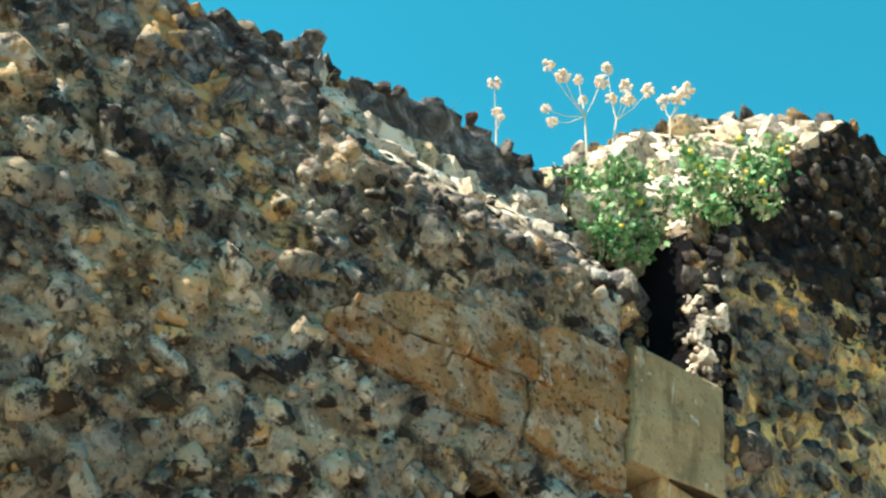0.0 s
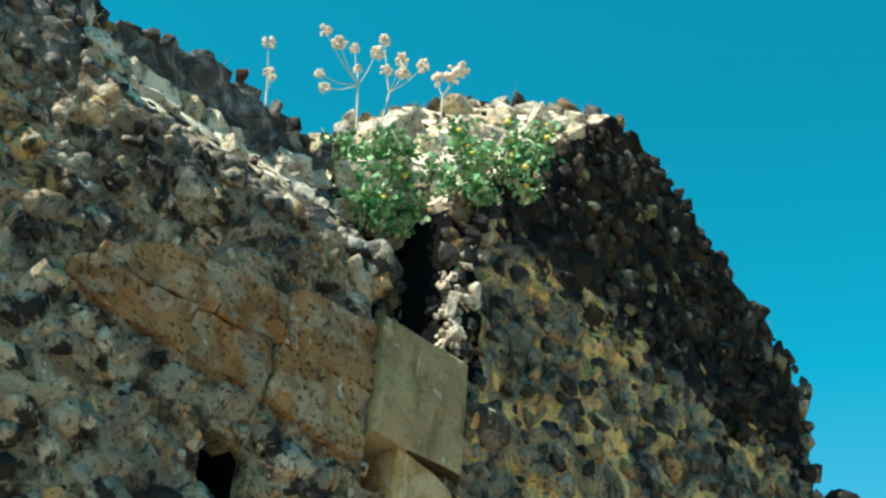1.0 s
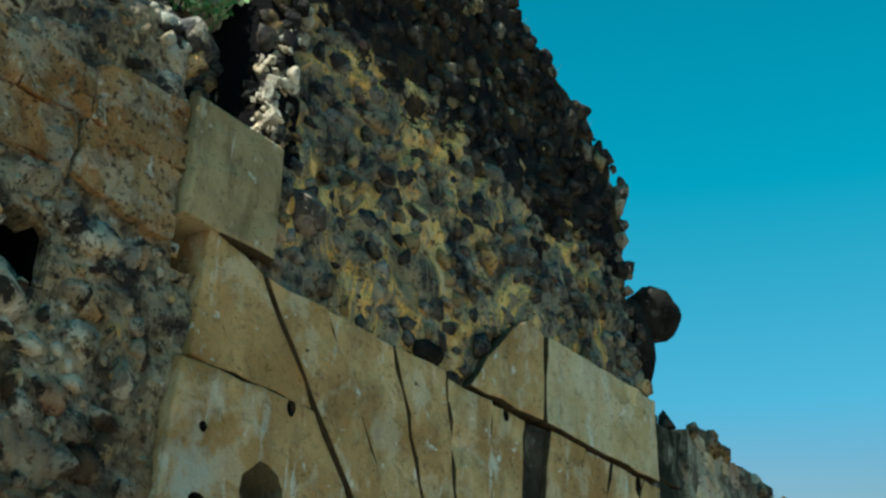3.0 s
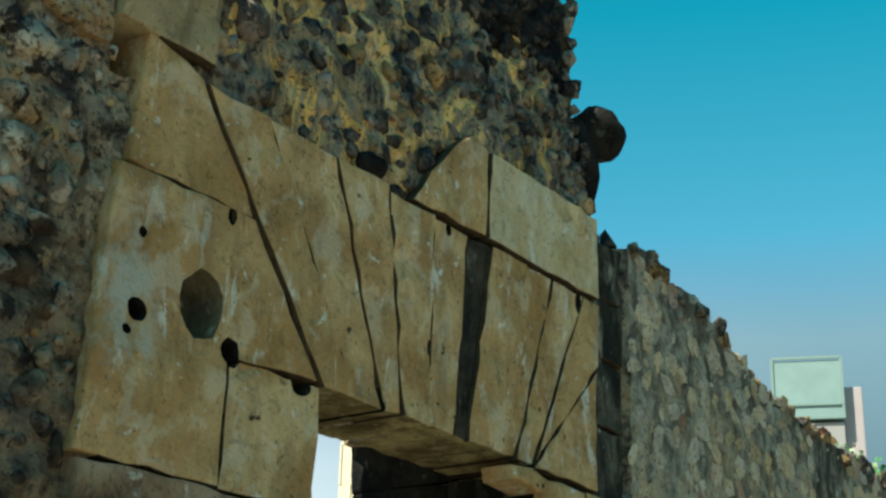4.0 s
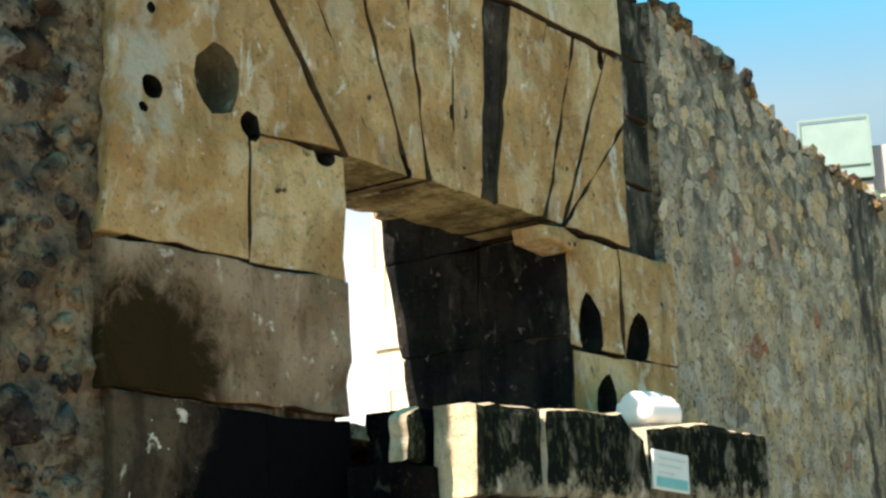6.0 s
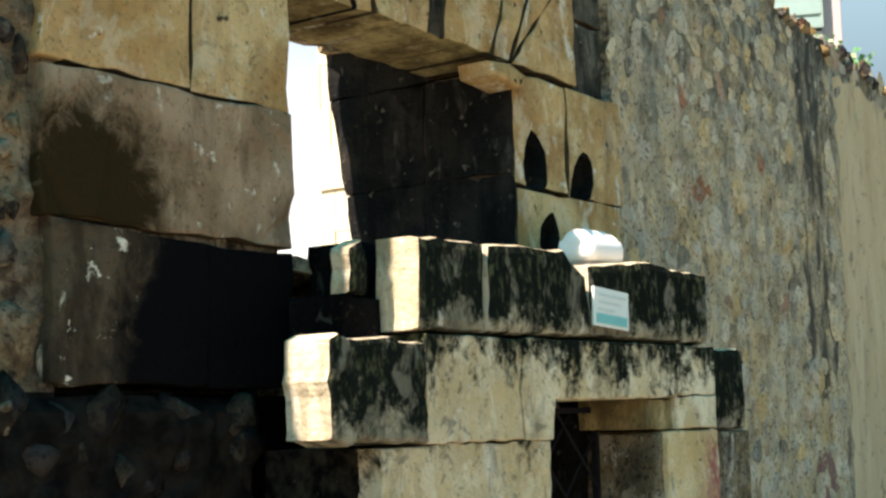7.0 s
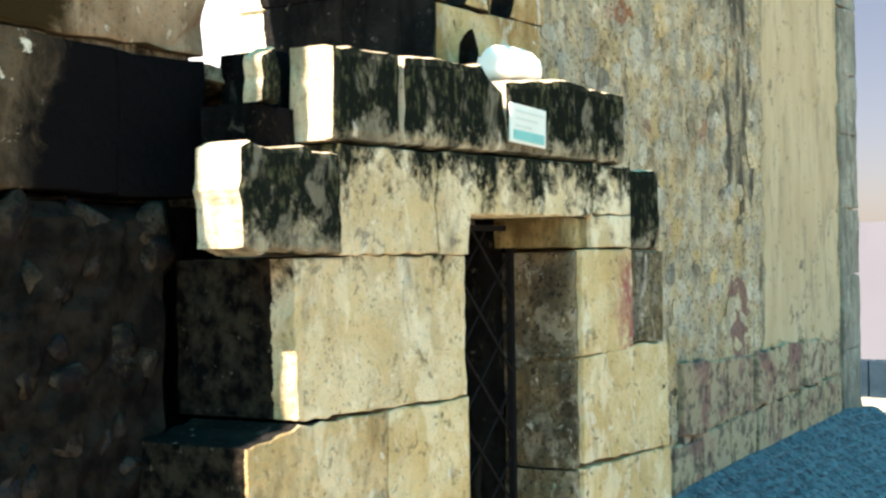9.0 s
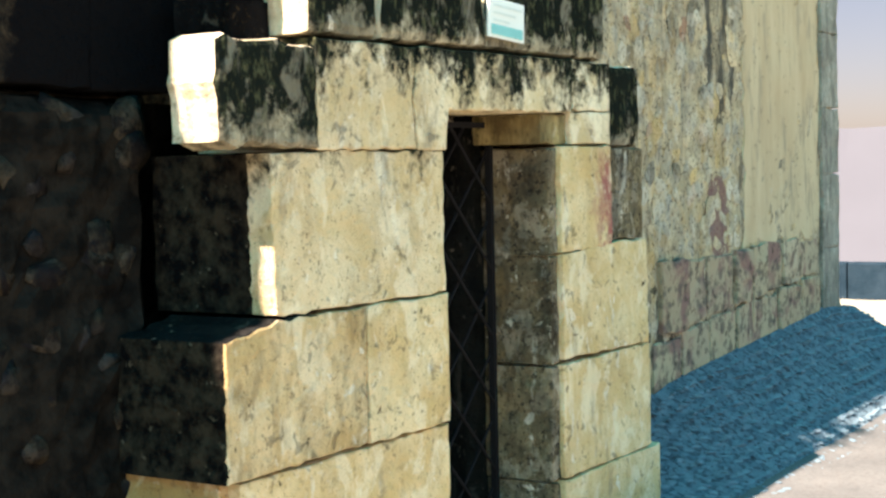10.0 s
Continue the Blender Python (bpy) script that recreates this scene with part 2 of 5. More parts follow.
@material("lime_mortar_core", 0.97, 0.8, 28)
def mortar(nt, co):
    c = ramp(nt, noise_tex(nt, co, 9, 8, 0.7), [(0.36, (0.03, 0.026, 0.022)), (0.46, (0.14, 0.11, 0.075)), (0.56, (0.33, 0.265, 0.18)), (0.70, (0.30, 0.18, 0.08))])
    sep = nt.nodes.new("ShaderNodeSeparateXYZ")
    nt.links.new(co, sep.inputs[0])
    # the tall mass: dark lichen with ochre mortar showing through
    inside = math_node(nt, "MULTIPLY", math_node(nt, "MULTIPLY", math_node(nt, "GREATER_THAN", sep.outputs[0], 4.28), math_node(nt, "LESS_THAN", sep.outputs[0], 7.1)), math_node(nt, "GREATER_THAN", sep.outputs[2], 4.48))
    ochre = ramp(nt, noise_tex(nt, stretch(nt, co, 1, 1, 0.55), 3.2, 10, 0.72, 0.9), [(0.34, (0.014, 0.016, 0.02)), (0.42, (0.05, 0.05, 0.052)), (0.46, (0.20, 0.175, 0.13)), (0.525, (0.36, 0.27, 0.15)), (0.55, (0.78, 0.45, 0.13)), (0.63, (0.82, 0.56, 0.26)), (0.70, (0.40, 0.37, 0.32))])
    black = math_node(nt, "ADD", math_node(nt, "MULTIPLY", math_node(nt, "SUBTRACT", sep.outputs[0], 5.0), 0.16), math_node(nt, "MULTIPLY", math_node(nt, "SUBTRACT", sep.outputs[2], 5.85), 1.0))
    black = math_node(nt, "GREATER_THAN", math_node(nt, "ADD", black, math_node(nt, "MULTIPLY", noise_tex(nt, co, 4, 7, 0.7), 1.6)), 0.85)
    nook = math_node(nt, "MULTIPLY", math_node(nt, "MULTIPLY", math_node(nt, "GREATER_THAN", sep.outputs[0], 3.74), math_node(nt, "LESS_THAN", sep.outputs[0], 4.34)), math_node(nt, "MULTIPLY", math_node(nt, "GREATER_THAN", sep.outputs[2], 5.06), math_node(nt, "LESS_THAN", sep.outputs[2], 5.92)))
    # the mortared stretch beyond the arch is pale and warm
    beyond = math_node(nt, "GREATER_THAN", sep.outputs[0], 7.3)
    buff = ramp(nt, noise_tex(nt, stretch(nt, co, 1, 1, 0.5), 6, 8, 0.7), [(0.36, (0.20, 0.165, 0.12)), (0.45, (0.42, 0.34, 0.23)), (0.55, (0.56, 0.44, 0.28)), (0.66, (0.44, 0.41, 0.34))])
    c = mix(nt, inside, grey_top(nt, co, weather(nt, co, c, 0.5, 0.15, 0.25), False), weather(nt, co, ochre, 0.35, 0.1, 0.2))
    c = mix(nt, math_node(nt, "MULTIPLY", math_node(nt, "MULTIPLY", black, inside), 0.92), c, (0.010, 0.011, 0.014))
    # earth and lime on the sloping crest, its sunlit brightness put into the colour
    lift = math_node(nt, "ADD", math_node(nt, "MULTIPLY", noise_tex(nt, co, 6, 6), 0.3), -0.15)
    rise = math_node(nt, "MAXIMUM", math_node(nt, "SUBTRACT", sep.outputs[0], 3.75), 0.0)
    over = math_node(nt, "SUBTRACT", math_node(nt, "ADD", sep.outputs[2], lift), math_node(nt, "ADD", math_node(nt, "MULTIPLY", rise, 1.05), 5.54))
    bare = math_node(nt, "MULTIPLY", math_node(nt, "GREATER_THAN", over, 0.0), math_node(nt, "MULTIPLY", math_node(nt, "GREATER_THAN", math_node(nt, "ADD", sep.outputs[0], lift), 2.45), math_node(nt, "LESS_THAN", sep.outputs[0], 5.6)))
    ridge = math_node(nt, "MULTIPLY", math_node(nt, "LESS_THAN", sep.outputs[0], 3.75), math_node(nt, "GREATER_THAN", math_node(nt, "ADD", sep.outputs[2], lift), math_node(nt, "SUBTRACT", 6.62, math_node(nt, "MULTIPLY", sep.outputs[0], 0.25))))
    bare = math_node(nt, "MULTIPLY", bare, math_node(nt, "SUBTRACT", 1.0, ridge))
    c = mix(nt, bare, c, ramp(nt, noise_tex(nt, co, 8, 7, 0.7), [(0.42, (0.02, 0.02, 0.02)), (0.48, (0.46, 0.38, 0.26)), (0.58, (0.74, 0.68, 0.57))]))
    # the nook's shade, painted as a near-black colour
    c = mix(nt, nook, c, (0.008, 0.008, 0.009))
    # likewise the darkness inside the square hole
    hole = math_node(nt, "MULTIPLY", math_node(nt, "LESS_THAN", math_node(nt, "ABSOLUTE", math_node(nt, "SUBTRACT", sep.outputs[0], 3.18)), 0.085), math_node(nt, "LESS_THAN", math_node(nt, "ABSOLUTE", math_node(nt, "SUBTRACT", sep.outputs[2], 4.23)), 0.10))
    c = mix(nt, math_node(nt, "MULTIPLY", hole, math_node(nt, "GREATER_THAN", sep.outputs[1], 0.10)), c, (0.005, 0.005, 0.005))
    c = mix(nt, beyond, c, runs(nt, co, weather(nt, co, buff, 0.2, 0.4, 0.3)))
    # grey weathering under the far stretch's top, a purple daub, black damp specks at its foot
    c = grey_top(nt, co, c, True)
    daub = nt.nodes.new("ShaderNodeVectorMath")
    daub.operation = "DISTANCE"
    nt.links.new(stretch(nt, co, 1, 0.2, 0.6), daub.inputs[0])
    daub.inputs[1].default_value = (9.85, 0, 0.86)
    near_daub = math_node(nt, "LESS_THAN", math_node(nt, "ADD", daub.outputs["Value"], math_node(nt, "MULTIPLY", noise_tex(nt, co, 8, 8, 0.75), 0.6)), 0.46)
    c = mix(nt, math_node(nt, "MULTIPLY", near_daub, 0.8), c, (0.20, 0.10, 0.10))
    damp = math_node(nt, "MULTIPLY", math_node(nt, "LESS_THAN", math_node(nt, "ADD", sep.outputs[2], noise_tex(nt, co, 4, 6)), 1.5), blotch(nt, stretch(nt, co, 1, 1, 0.6), 10, 0.49, 0.55, 8, 0.5))
    c = mix(nt, math_node(nt, "MULTIPLY", math_node(nt, "MULTIPLY", damp, beyond), 0.85), c, (0.03, 0.03, 0.028))
    # a dark rain streak down the wall near its far end
    off = math_node(nt, "ABSOLUTE", math_node(nt, "SUBTRACT", math_node(nt, "ADD", sep.outputs[0], math_node(nt, "MULTIPLY", noise_tex(nt, co, 3, 6, 0.7), 0.5)), 10.15))
    streak = math_node(nt, "MULTIPLY", math_node(nt, "LESS_THAN", off, 0.22), math_node(nt, "GREATER_THAN", math_node(nt, "ADD", sep.outputs[2], noise_tex(nt, co, 4, 5)), 2.6))
    c = mix(nt, math_node(nt, "MULTIPLY", streak, math_node(nt, "MULTIPLY", blotch(nt, stretch(nt, co, 1, 1, 0.22), 9, 0.40, 0.58, 7), 0.9)), c, (0.05, 0.052, 0.05))
    # foot of the wall beside the doorway: its shade put into the colour
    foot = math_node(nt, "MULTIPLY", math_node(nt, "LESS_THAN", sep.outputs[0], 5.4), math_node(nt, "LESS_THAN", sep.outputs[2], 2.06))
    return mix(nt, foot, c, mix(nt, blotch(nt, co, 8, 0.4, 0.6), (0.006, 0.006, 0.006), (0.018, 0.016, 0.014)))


def ashlar(name, tone, warm, dark, streak=0.5, black=0.0, corner=None, patch=None, corner_from=-1.0, lichen=None, speck=0.0, bump=0.6, cloud=0.55, patch_scale=1.0, mottle=0.0):
    @material(name, 0.9, bump, 55)
    def made(nt, co):
        r = nt.nodes.new("ShaderNodeObjectInfo").outputs["Random"]
        base = mix(nt, r, tone, warm)
        base = mix(nt, blotch(nt, co, 2.6, 0.42, 0.60, 7, 0.4), base, dark)
        base = mix(nt, math_node(nt, "MULTIPLY", blotch(nt, stretch(nt, co, 1, 1, 0.30), 7, 0.50, 0.60, 7), cloud), base, tuple(v * 0.42 for v in dark))
        base = mix(nt, math_node(nt, "MULTIPLY", blotch(nt, stretch(nt, co, 1, 1, 0.35), 8, 0.60, 0.66, 6, 0.5), streak), base, (0.70, 0.66, 0.55))
        base = mix(nt, math_node(nt, "MULTIPLY", blotch(nt, co, 26, 0.56, 0.66, 6), 0.4), base, tuple(v * 0.35 for v in dark))
        base = mix(nt, math_node(nt, "MULTIPLY", blotch(nt, co, 60, 0.60, 0.68), 0.7), base, (0.04, 0.03, 0.02))
        base = mix(nt, math_node(nt, "MULTIPLY", blotch(nt, stretch(nt, co, 1, 1, 0.6), 1.5, 0.50, 0.62, 8, 0.6), cloud), base, tuple(v * 0.6 for v in dark))
        base = mix(nt, math_node(nt, "MULTIPLY", blotch(nt, co, 11, 0.63, 0.68, 5, 0.3), min(1.0, streak)), base, (0.74, 0.70, 0.60))
        if mottle:
            base = mix(nt, math_node(nt, "MULTIPLY", blotch(nt, co, 4.2, 0.49, 0.58, 8, 0.6), mottle), base, tuple(v * w for v, w in zip(tone, (0.82, 0.72, 0.54))))
            base = mix(nt, math_node(nt, "MULTIPLY", blotch(nt, stretch(nt, co, 1, 1, 0.7), 6, 0.53, 0.60, 9, 0.4), mottle), base, (0.82, 0.75, 0.58))
            base = mix(nt, math_node(nt, "MULTIPLY", blotch(nt, co, 12, 0.60, 0.64, 9, 0.7), mottle), base, (0.05, 0.05, 0.045))
            base = mix(nt, math_node(nt, "MULTIPLY", blotch(nt, stretch(nt, co, 1, 1, 0.5), 3.1, 0.60, 0.66, 8, 0.5), mottle), base, (0.20, 0.185, 0.15))
        if speck:
            base = mix(nt, math_node(nt, "MULTIPLY", blotch(nt, co, 17, 0.64, 0.68, 6, 0.4), speck), base, (0.50, 0.45, 0.37))
            base = mix(nt, math_node(nt, "MULTIPLY", blotch(nt, co, 13, 0.36, 0.30, 6, 0.4), 0.9), base, (0.015, 0.014, 0.014))
        if speck > 0.8:
            base = weather(nt, co, base, 0.30, 0.15, 0.35)
        if lichen is not None:  # growing from the top of the stone and running down it
            sep = nt.nodes.new("ShaderNodeSeparateXYZ")
            nt.links.new(co, sep.inputs[0])
            h = math_node(nt, "MULTIPLY", math_node(nt, "SUBTRACT", sep.outputs[2], lichen[0]), 0.42 / (lichen[1] - lichen[0]))
            n = math_node(nt, "ADD", math_node(nt, "MULTIPLY", noise_tex(nt, stretch(nt, co, 1, 1, 0.85), 13, 10, 0.75, 0.3), 0.62), math_node(nt, "MULTIPLY", noise_tex(nt, stretch(nt, co, 1, 1, 0.8), 4.6, 6, 0.65, 0.4), 0.58))
            r = nt.nodes.new("ShaderNodeMapRange")
            r.inputs["From Min"].default_value, r.inputs["From Max"].default_value = 0.70, 0.81
            nt.links.new(math_node(nt, "ADD", n, h), r.inputs["Value"])
            moss = mix(nt, blotch(nt, stretch(nt, co, 1, 1, 0.5), 30, 0.52, 0.66, 7), (0.010, 0.013, 0.011), (0.075, 0.08, 0.045))
            moss = mix(nt, math_node(nt, "MULTIPLY", blotch(nt, stretch(nt, co, 1, 1, 0.6), 8, 0.56, 0.64, 8, 0.5), 0.6), moss, (0.24, 0.22, 0.17))
            base = mix(nt, r.outputs[0], base, moss)
        if black:
            base = mix(nt, math_node(nt, "MULTIPLY", blotch(nt, stretch(nt, co, 1, 1, 0.45), 6.5, 0.56 - 0.13 * black, 0.66 - 0.11 * black, 10, 0.5), min(1.0, black * 1.1)), base, (0.016, 0.020, 0.018))
            base = mix(nt, math_node(nt, "MULTIPLY", blotch(nt, stretch(nt, co, 1, 1, 0.4), 19, 0.5, 0.6, 8), black * 0.75), base, (0.022, 0.026, 0.022))
        if patch is not None:
            d = nt.nodes.new("ShaderNodeVectorMath")
            d.operation = "DISTANCE"
            nt.links.new(stretch(nt, co, 1, 0.2, patch_scale), d.inputs[0])
            d.inputs[1].default_value = patch[:3]
            edge = math_node(nt, "ADD", d.outputs["Value"], math_node(nt, "MULTIPLY", noise_tex(nt, co, 7, 8, 0.75, 0.8), 0.46))
            edge = math_node(nt, "SUBTRACT", edge, patch[3])
            r = nt.nodes.new("ShaderNodeMapRange")
            r.inputs["From Min"].default_value, r.inputs["From Max"].default_value = 0.60, 0.45
            nt.links.new(edge, r.inputs["Value"])
            cover = math_node(nt, "MULTIPLY", r.outputs[0], blotch(nt, stretch(nt, co, 1, 1, 0.6), 12, 0.40, 0.52, 8, 0.5)) if patch_scale < 1 else r.outputs[0]
            base = mix(nt, cover, base, patch[4])
        # the pier's left side: its shade and black corner lichen, both in the colour
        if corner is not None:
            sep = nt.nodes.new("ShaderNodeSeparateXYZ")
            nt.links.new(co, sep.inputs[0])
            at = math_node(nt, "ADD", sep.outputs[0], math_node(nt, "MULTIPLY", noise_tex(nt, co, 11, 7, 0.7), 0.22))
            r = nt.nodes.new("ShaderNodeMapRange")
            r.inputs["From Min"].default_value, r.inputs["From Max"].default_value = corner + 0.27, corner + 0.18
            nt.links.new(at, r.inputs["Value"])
            # kept off the front strip that the sun reaches
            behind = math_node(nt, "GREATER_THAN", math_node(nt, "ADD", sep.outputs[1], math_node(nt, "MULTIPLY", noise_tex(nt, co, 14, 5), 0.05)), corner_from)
            side_shade = mix(nt, blotch(nt, co, 15, 0.40, 0.62, 8), (0.005, 0.005, 0.006), (0.038, 0.032, 0.024))
            side_shade = mix(nt, math_node(nt, "MULTIPLY", blotch(nt, co, 24, 0.63, 0.70, 6), 0.6), side_shade, (0.15, 0.13, 0.10))
            base = mix(nt, math_node(nt, "MULTIPLY", r.outputs[0], behind), base, side_shade)
        return base

    return made


arch_stone = ashlar("tan_sandstone_ashlar", (0.58, 0.375, 0.175), (0.71, 0.52, 0.28), (0.42, 0.25, 0.11), 1.0, bump=0.9, cloud=0.34, speck=0.3, mottle=0.3)
pale_arch = ashlar("bleached_sandstone_ashlar", (0.70, 0.57, 0.36), (0.72, 0.60, 0.39), (0.55, 0.42, 0.23), 1.0, bump=0.9, cloud=0.3, mottle=0.3)
brown_stone = ashlar("iron_stained_ashlar", (0.39, 0.25, 0.13), (0.48, 0.34, 0.19), (0.36, 0.175, 0.07), 0.7, speck=0.85, bump=1.0, cloud=0.4)
grey_stone = ashlar("olive_grey_ashlar", (0.42, 0.33, 0.19), (0.44, 0.34, 0.20), (0.31, 0.23, 0.13), 0.5)
# near-black: carries the shade of openings and holes, also used for black stones
jamb_stone = ashlar("near_black_ashlar", (0.022, 0.023, 0.022), (0.032, 0.03, 0.027), (0.012, 0.013, 0.014), 0.06, speck=0.22, bump=0.8)
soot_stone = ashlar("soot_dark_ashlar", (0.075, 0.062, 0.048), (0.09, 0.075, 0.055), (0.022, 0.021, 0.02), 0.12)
portal_stone = ashlar("cream_limestone", (0.72, 0.59, 0.37), (0.77, 0.65, 0.43), (0.60, 0.44, 0.23), 0.8, speck=0.5, bump=0.8, cloud=0.2, mottle=0.5)
portal_stained = ashlar("cream_limestone_half_stained", (0.70, 0.60, 0.42), (0.76, 0.66, 0.48), (0.56, 0.45, 0.29), 0.8, 0.0, cloud=0.2, lichen=(1.94, 2.50), mottle=0.5)
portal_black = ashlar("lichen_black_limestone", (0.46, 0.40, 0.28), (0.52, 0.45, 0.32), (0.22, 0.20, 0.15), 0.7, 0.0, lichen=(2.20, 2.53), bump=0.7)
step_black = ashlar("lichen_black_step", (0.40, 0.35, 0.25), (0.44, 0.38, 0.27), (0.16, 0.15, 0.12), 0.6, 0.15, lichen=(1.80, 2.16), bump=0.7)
# paler cream for ends and rims, with sunlight put into the colour
portal_pale = ashlar("sunlit_end_limestone", (0.62, 0.55, 0.42), (0.66, 0.58, 0.45), (0.52, 0.44, 0.31), 0.6)
olive_brown_stone = ashlar("dark_olive_ashlar", (0.34, 0.27, 0.13), (0.42, 0.33, 0.17), (0.14, 0.10, 0.05), 0.2, 0.25)
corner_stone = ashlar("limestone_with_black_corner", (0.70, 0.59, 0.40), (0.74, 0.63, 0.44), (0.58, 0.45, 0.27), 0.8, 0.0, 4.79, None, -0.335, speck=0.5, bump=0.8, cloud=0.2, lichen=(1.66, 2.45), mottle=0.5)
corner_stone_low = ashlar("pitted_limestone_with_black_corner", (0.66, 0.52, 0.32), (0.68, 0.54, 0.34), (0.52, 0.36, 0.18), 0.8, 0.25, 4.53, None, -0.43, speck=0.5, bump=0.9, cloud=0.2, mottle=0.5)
smeared_stone = ashlar("cream_limestone_with_red_smear", (0.72, 0.59, 0.37), (0.77, 0.65, 0.43), (0.60, 0.44, 0.23), 0.8, 0.0, None, (7.32, 0, 0.62, -0.11, (0.36, 0.14, 0.12)), patch_scale=0.4, speck=0.5, bump=0.8, cloud=0.2, mottle=0.5)
reveal_stone = ashlar("grey_reveal_stone", (0.26, 0.21, 0.13), (0.30, 0.24, 0.15), (0.12, 0.10, 0.07), 1.0, 0.3, speck=0.9, bump=0.9)


shade_black = ashlar("shade_black_stone", (0.008, 0.008, 0.009), (0.010, 0.010, 0.010), (0.005, 0.005, 0.006), 0.05)
recess_stone = ashlar("black_grey_recess_block", (0.13, 0.125, 0.10), (0.17, 0.16, 0.125), (0.05, 0.05, 0.045), 0.4, 0.75, bump=0.9)
quoin_stone = ashlar("grey_quoin_stone", (0.33, 0.32, 0.27), (0.38, 0.36, 0.30), (0.24, 0.23, 0.20), 0.5, 0.2)
patch_stone = ashlar("tan_ashlar_with_damp_patch", (0.37, 0.265, 0.18), (0.37, 0.265, 0.18), (0.24, 0.16, 0.10), 0.6, 0.0, None, (3.95, 0, 2.64, 0.02, (0.03, 0.021, 0.010)))
lichen_arch = ashlar("tan_ashlar_with_pale_lichen", (0.58, 0.375, 0.175), (0.63, 0.43, 0.215), (0.42, 0.25, 0.11), 1.0, 0.0, None, (3.90, 0, 1.98, -0.19, (0.50, 0.48, 0.40)), patch_scale=0.55, bump=0.9, cloud=0.34, mottle=0.3)
hollow_stone = ashlar("grey_hollow", (0.20, 0.17, 0.105), (0.20, 0.17, 0.105), (0.10, 0.09, 0.06), 0.2)
black_patch_block = ashlar("brown_ashlar_with_black_patch", (0.105, 0.078, 0.053), (0.105, 0.078, 0.053), (0.04, 0.033, 0.026), 0.9, 0.0, None, (4.72, 0, 2.18, 0.36, (0.006, 0.006, 0.007)), bump=0.8)


@material("flaking_lime_plaster", 0.9, 0.35, 22)
def plaster(nt, co):
    tall = stretch(nt, co, 1, 1, 0.25)
    c = mix(nt, blotch(nt, tall, 5, 0.36, 0.66, 6), (0.56, 0.45, 0.30), (0.47, 0.36, 0.23))
    c = mix(nt, math_node(nt, "MULTIPLY", blotch(nt, tall, 11, 0.54, 0.66, 6), 0.5), c, (0.22, 0.20, 0.16))
    return mix(nt, math_node(nt, "MULTIPLY", blotch(nt, co, 20, 0.62, 0.7), 0.6), c, (0.07, 0.06, 0.05))


@material("red_painted_stone", 0.9, 0.4, 30)
def red_stone(nt, co):
    r = nt.nodes.new("ShaderNodeObjectInfo").outputs["Random"]
    c = ramp(nt, r, [(0, (0.42, 0.34, 0.23)), (0.5, (0.36, 0.28, 0.19)), (1, (0.46, 0.38, 0.27))])
    c = mix(nt, blotch(nt, co, 3.0, 0.50, 0.60, 8, 0.8), c, (0.25, 0.145, 0.125))
    c = mix(nt, math_node(nt, "MULTIPLY", blotch(nt, co, 9, 0.50, 0.60, 7), 0.8), c, (0.12, 0.10, 0.085))
    return mix(nt, math_node(nt, "MULTIPLY", blotch(nt, co, 16, 0.55, 0.66), 0.7), c, (0.04, 0.04, 0.035))


@material("dusty_ground", 0.95, 0.0)
def ground_mat(nt, co):
    c = mix(nt, blotch(nt, co, 1.5, 0.35, 0.7, 8), (0.26, 0.235, 0.19), (0.32, 0.29, 0.235))
    return mix(nt, math_node(nt, "MULTIPLY", blotch(nt, co, 30, 0.5, 0.7), 0.4), c, (0.18, 0.16, 0.13))


@material("worn_street", 0.92, 0.3, 30)
def road_mat(nt, co):
    c = mix(nt, blotch(nt, co, 2.2, 0.35, 0.7, 8), (0.10, 0.104, 0.108), (0.13, 0.133, 0.136))
    return mix(nt, math_node(nt, "MULTIPLY", blotch(nt, co, 40, 0.5, 0.66), 0.5), c, (0.07, 0.07, 0.07))


@material("cobble", 0.9, 0.4, 40)
def cobble_mat(nt, co):
    r = piece_random(nt, True)
    c = ramp(nt, r, [(0, (0.08, 0.13, 0.165)), (0.5, (0.13, 0.20, 0.25)), (0.8, (0.17, 0.245, 0.29)), (1, (0.10, 0.155, 0.20))])
    return mix(nt, blotch(nt, co, 8, 0.4, 0.7), c, (0.14, 0.21, 0.26))


@material("cobble_bedding", 0.95, 0.8, 30)
def paving_mat(nt, co):
    c = mix(nt, blotch(nt, co, 9, 0.42, 0.6, 6), (0.08, 0.13, 0.165), (0.13, 0.195, 0.24))
    return mix(nt, blotch(nt, co, 28, 0.5, 0.6), c, (0.05, 0.065, 0.08))


@material("dark_parapet_stone", 0.95, 0.4, 20)
def parapet_mat(nt, co):
    return mix(nt, blotch(nt, co, 4, 0.35, 0.7), (0.010, 0.022, 0.034), (0.018, 0.034, 0.05))


@material("sunlit_limestone_ruin", 0.95, 0.5, 14)
def ruin_mat(nt, co):
    return mix(nt, blotch(nt, co, 5, 0.35, 0.7), (0.68, 0.60, 0.46), (0.58, 0.50, 0.37))


@material("green_leaf", 0.7, 0.0)
def leaf_mat(nt, co):
    return ramp(nt, piece_random(nt, True), [(0, (0.035, 0.14, 0.05)), (0.4, (0.08, 0.27, 0.10)), (0.65, (0.20, 0.38, 0.16)), (0.82, (0.32, 0.47, 0.24)), (1, (0.55, 0.58, 0.38))])


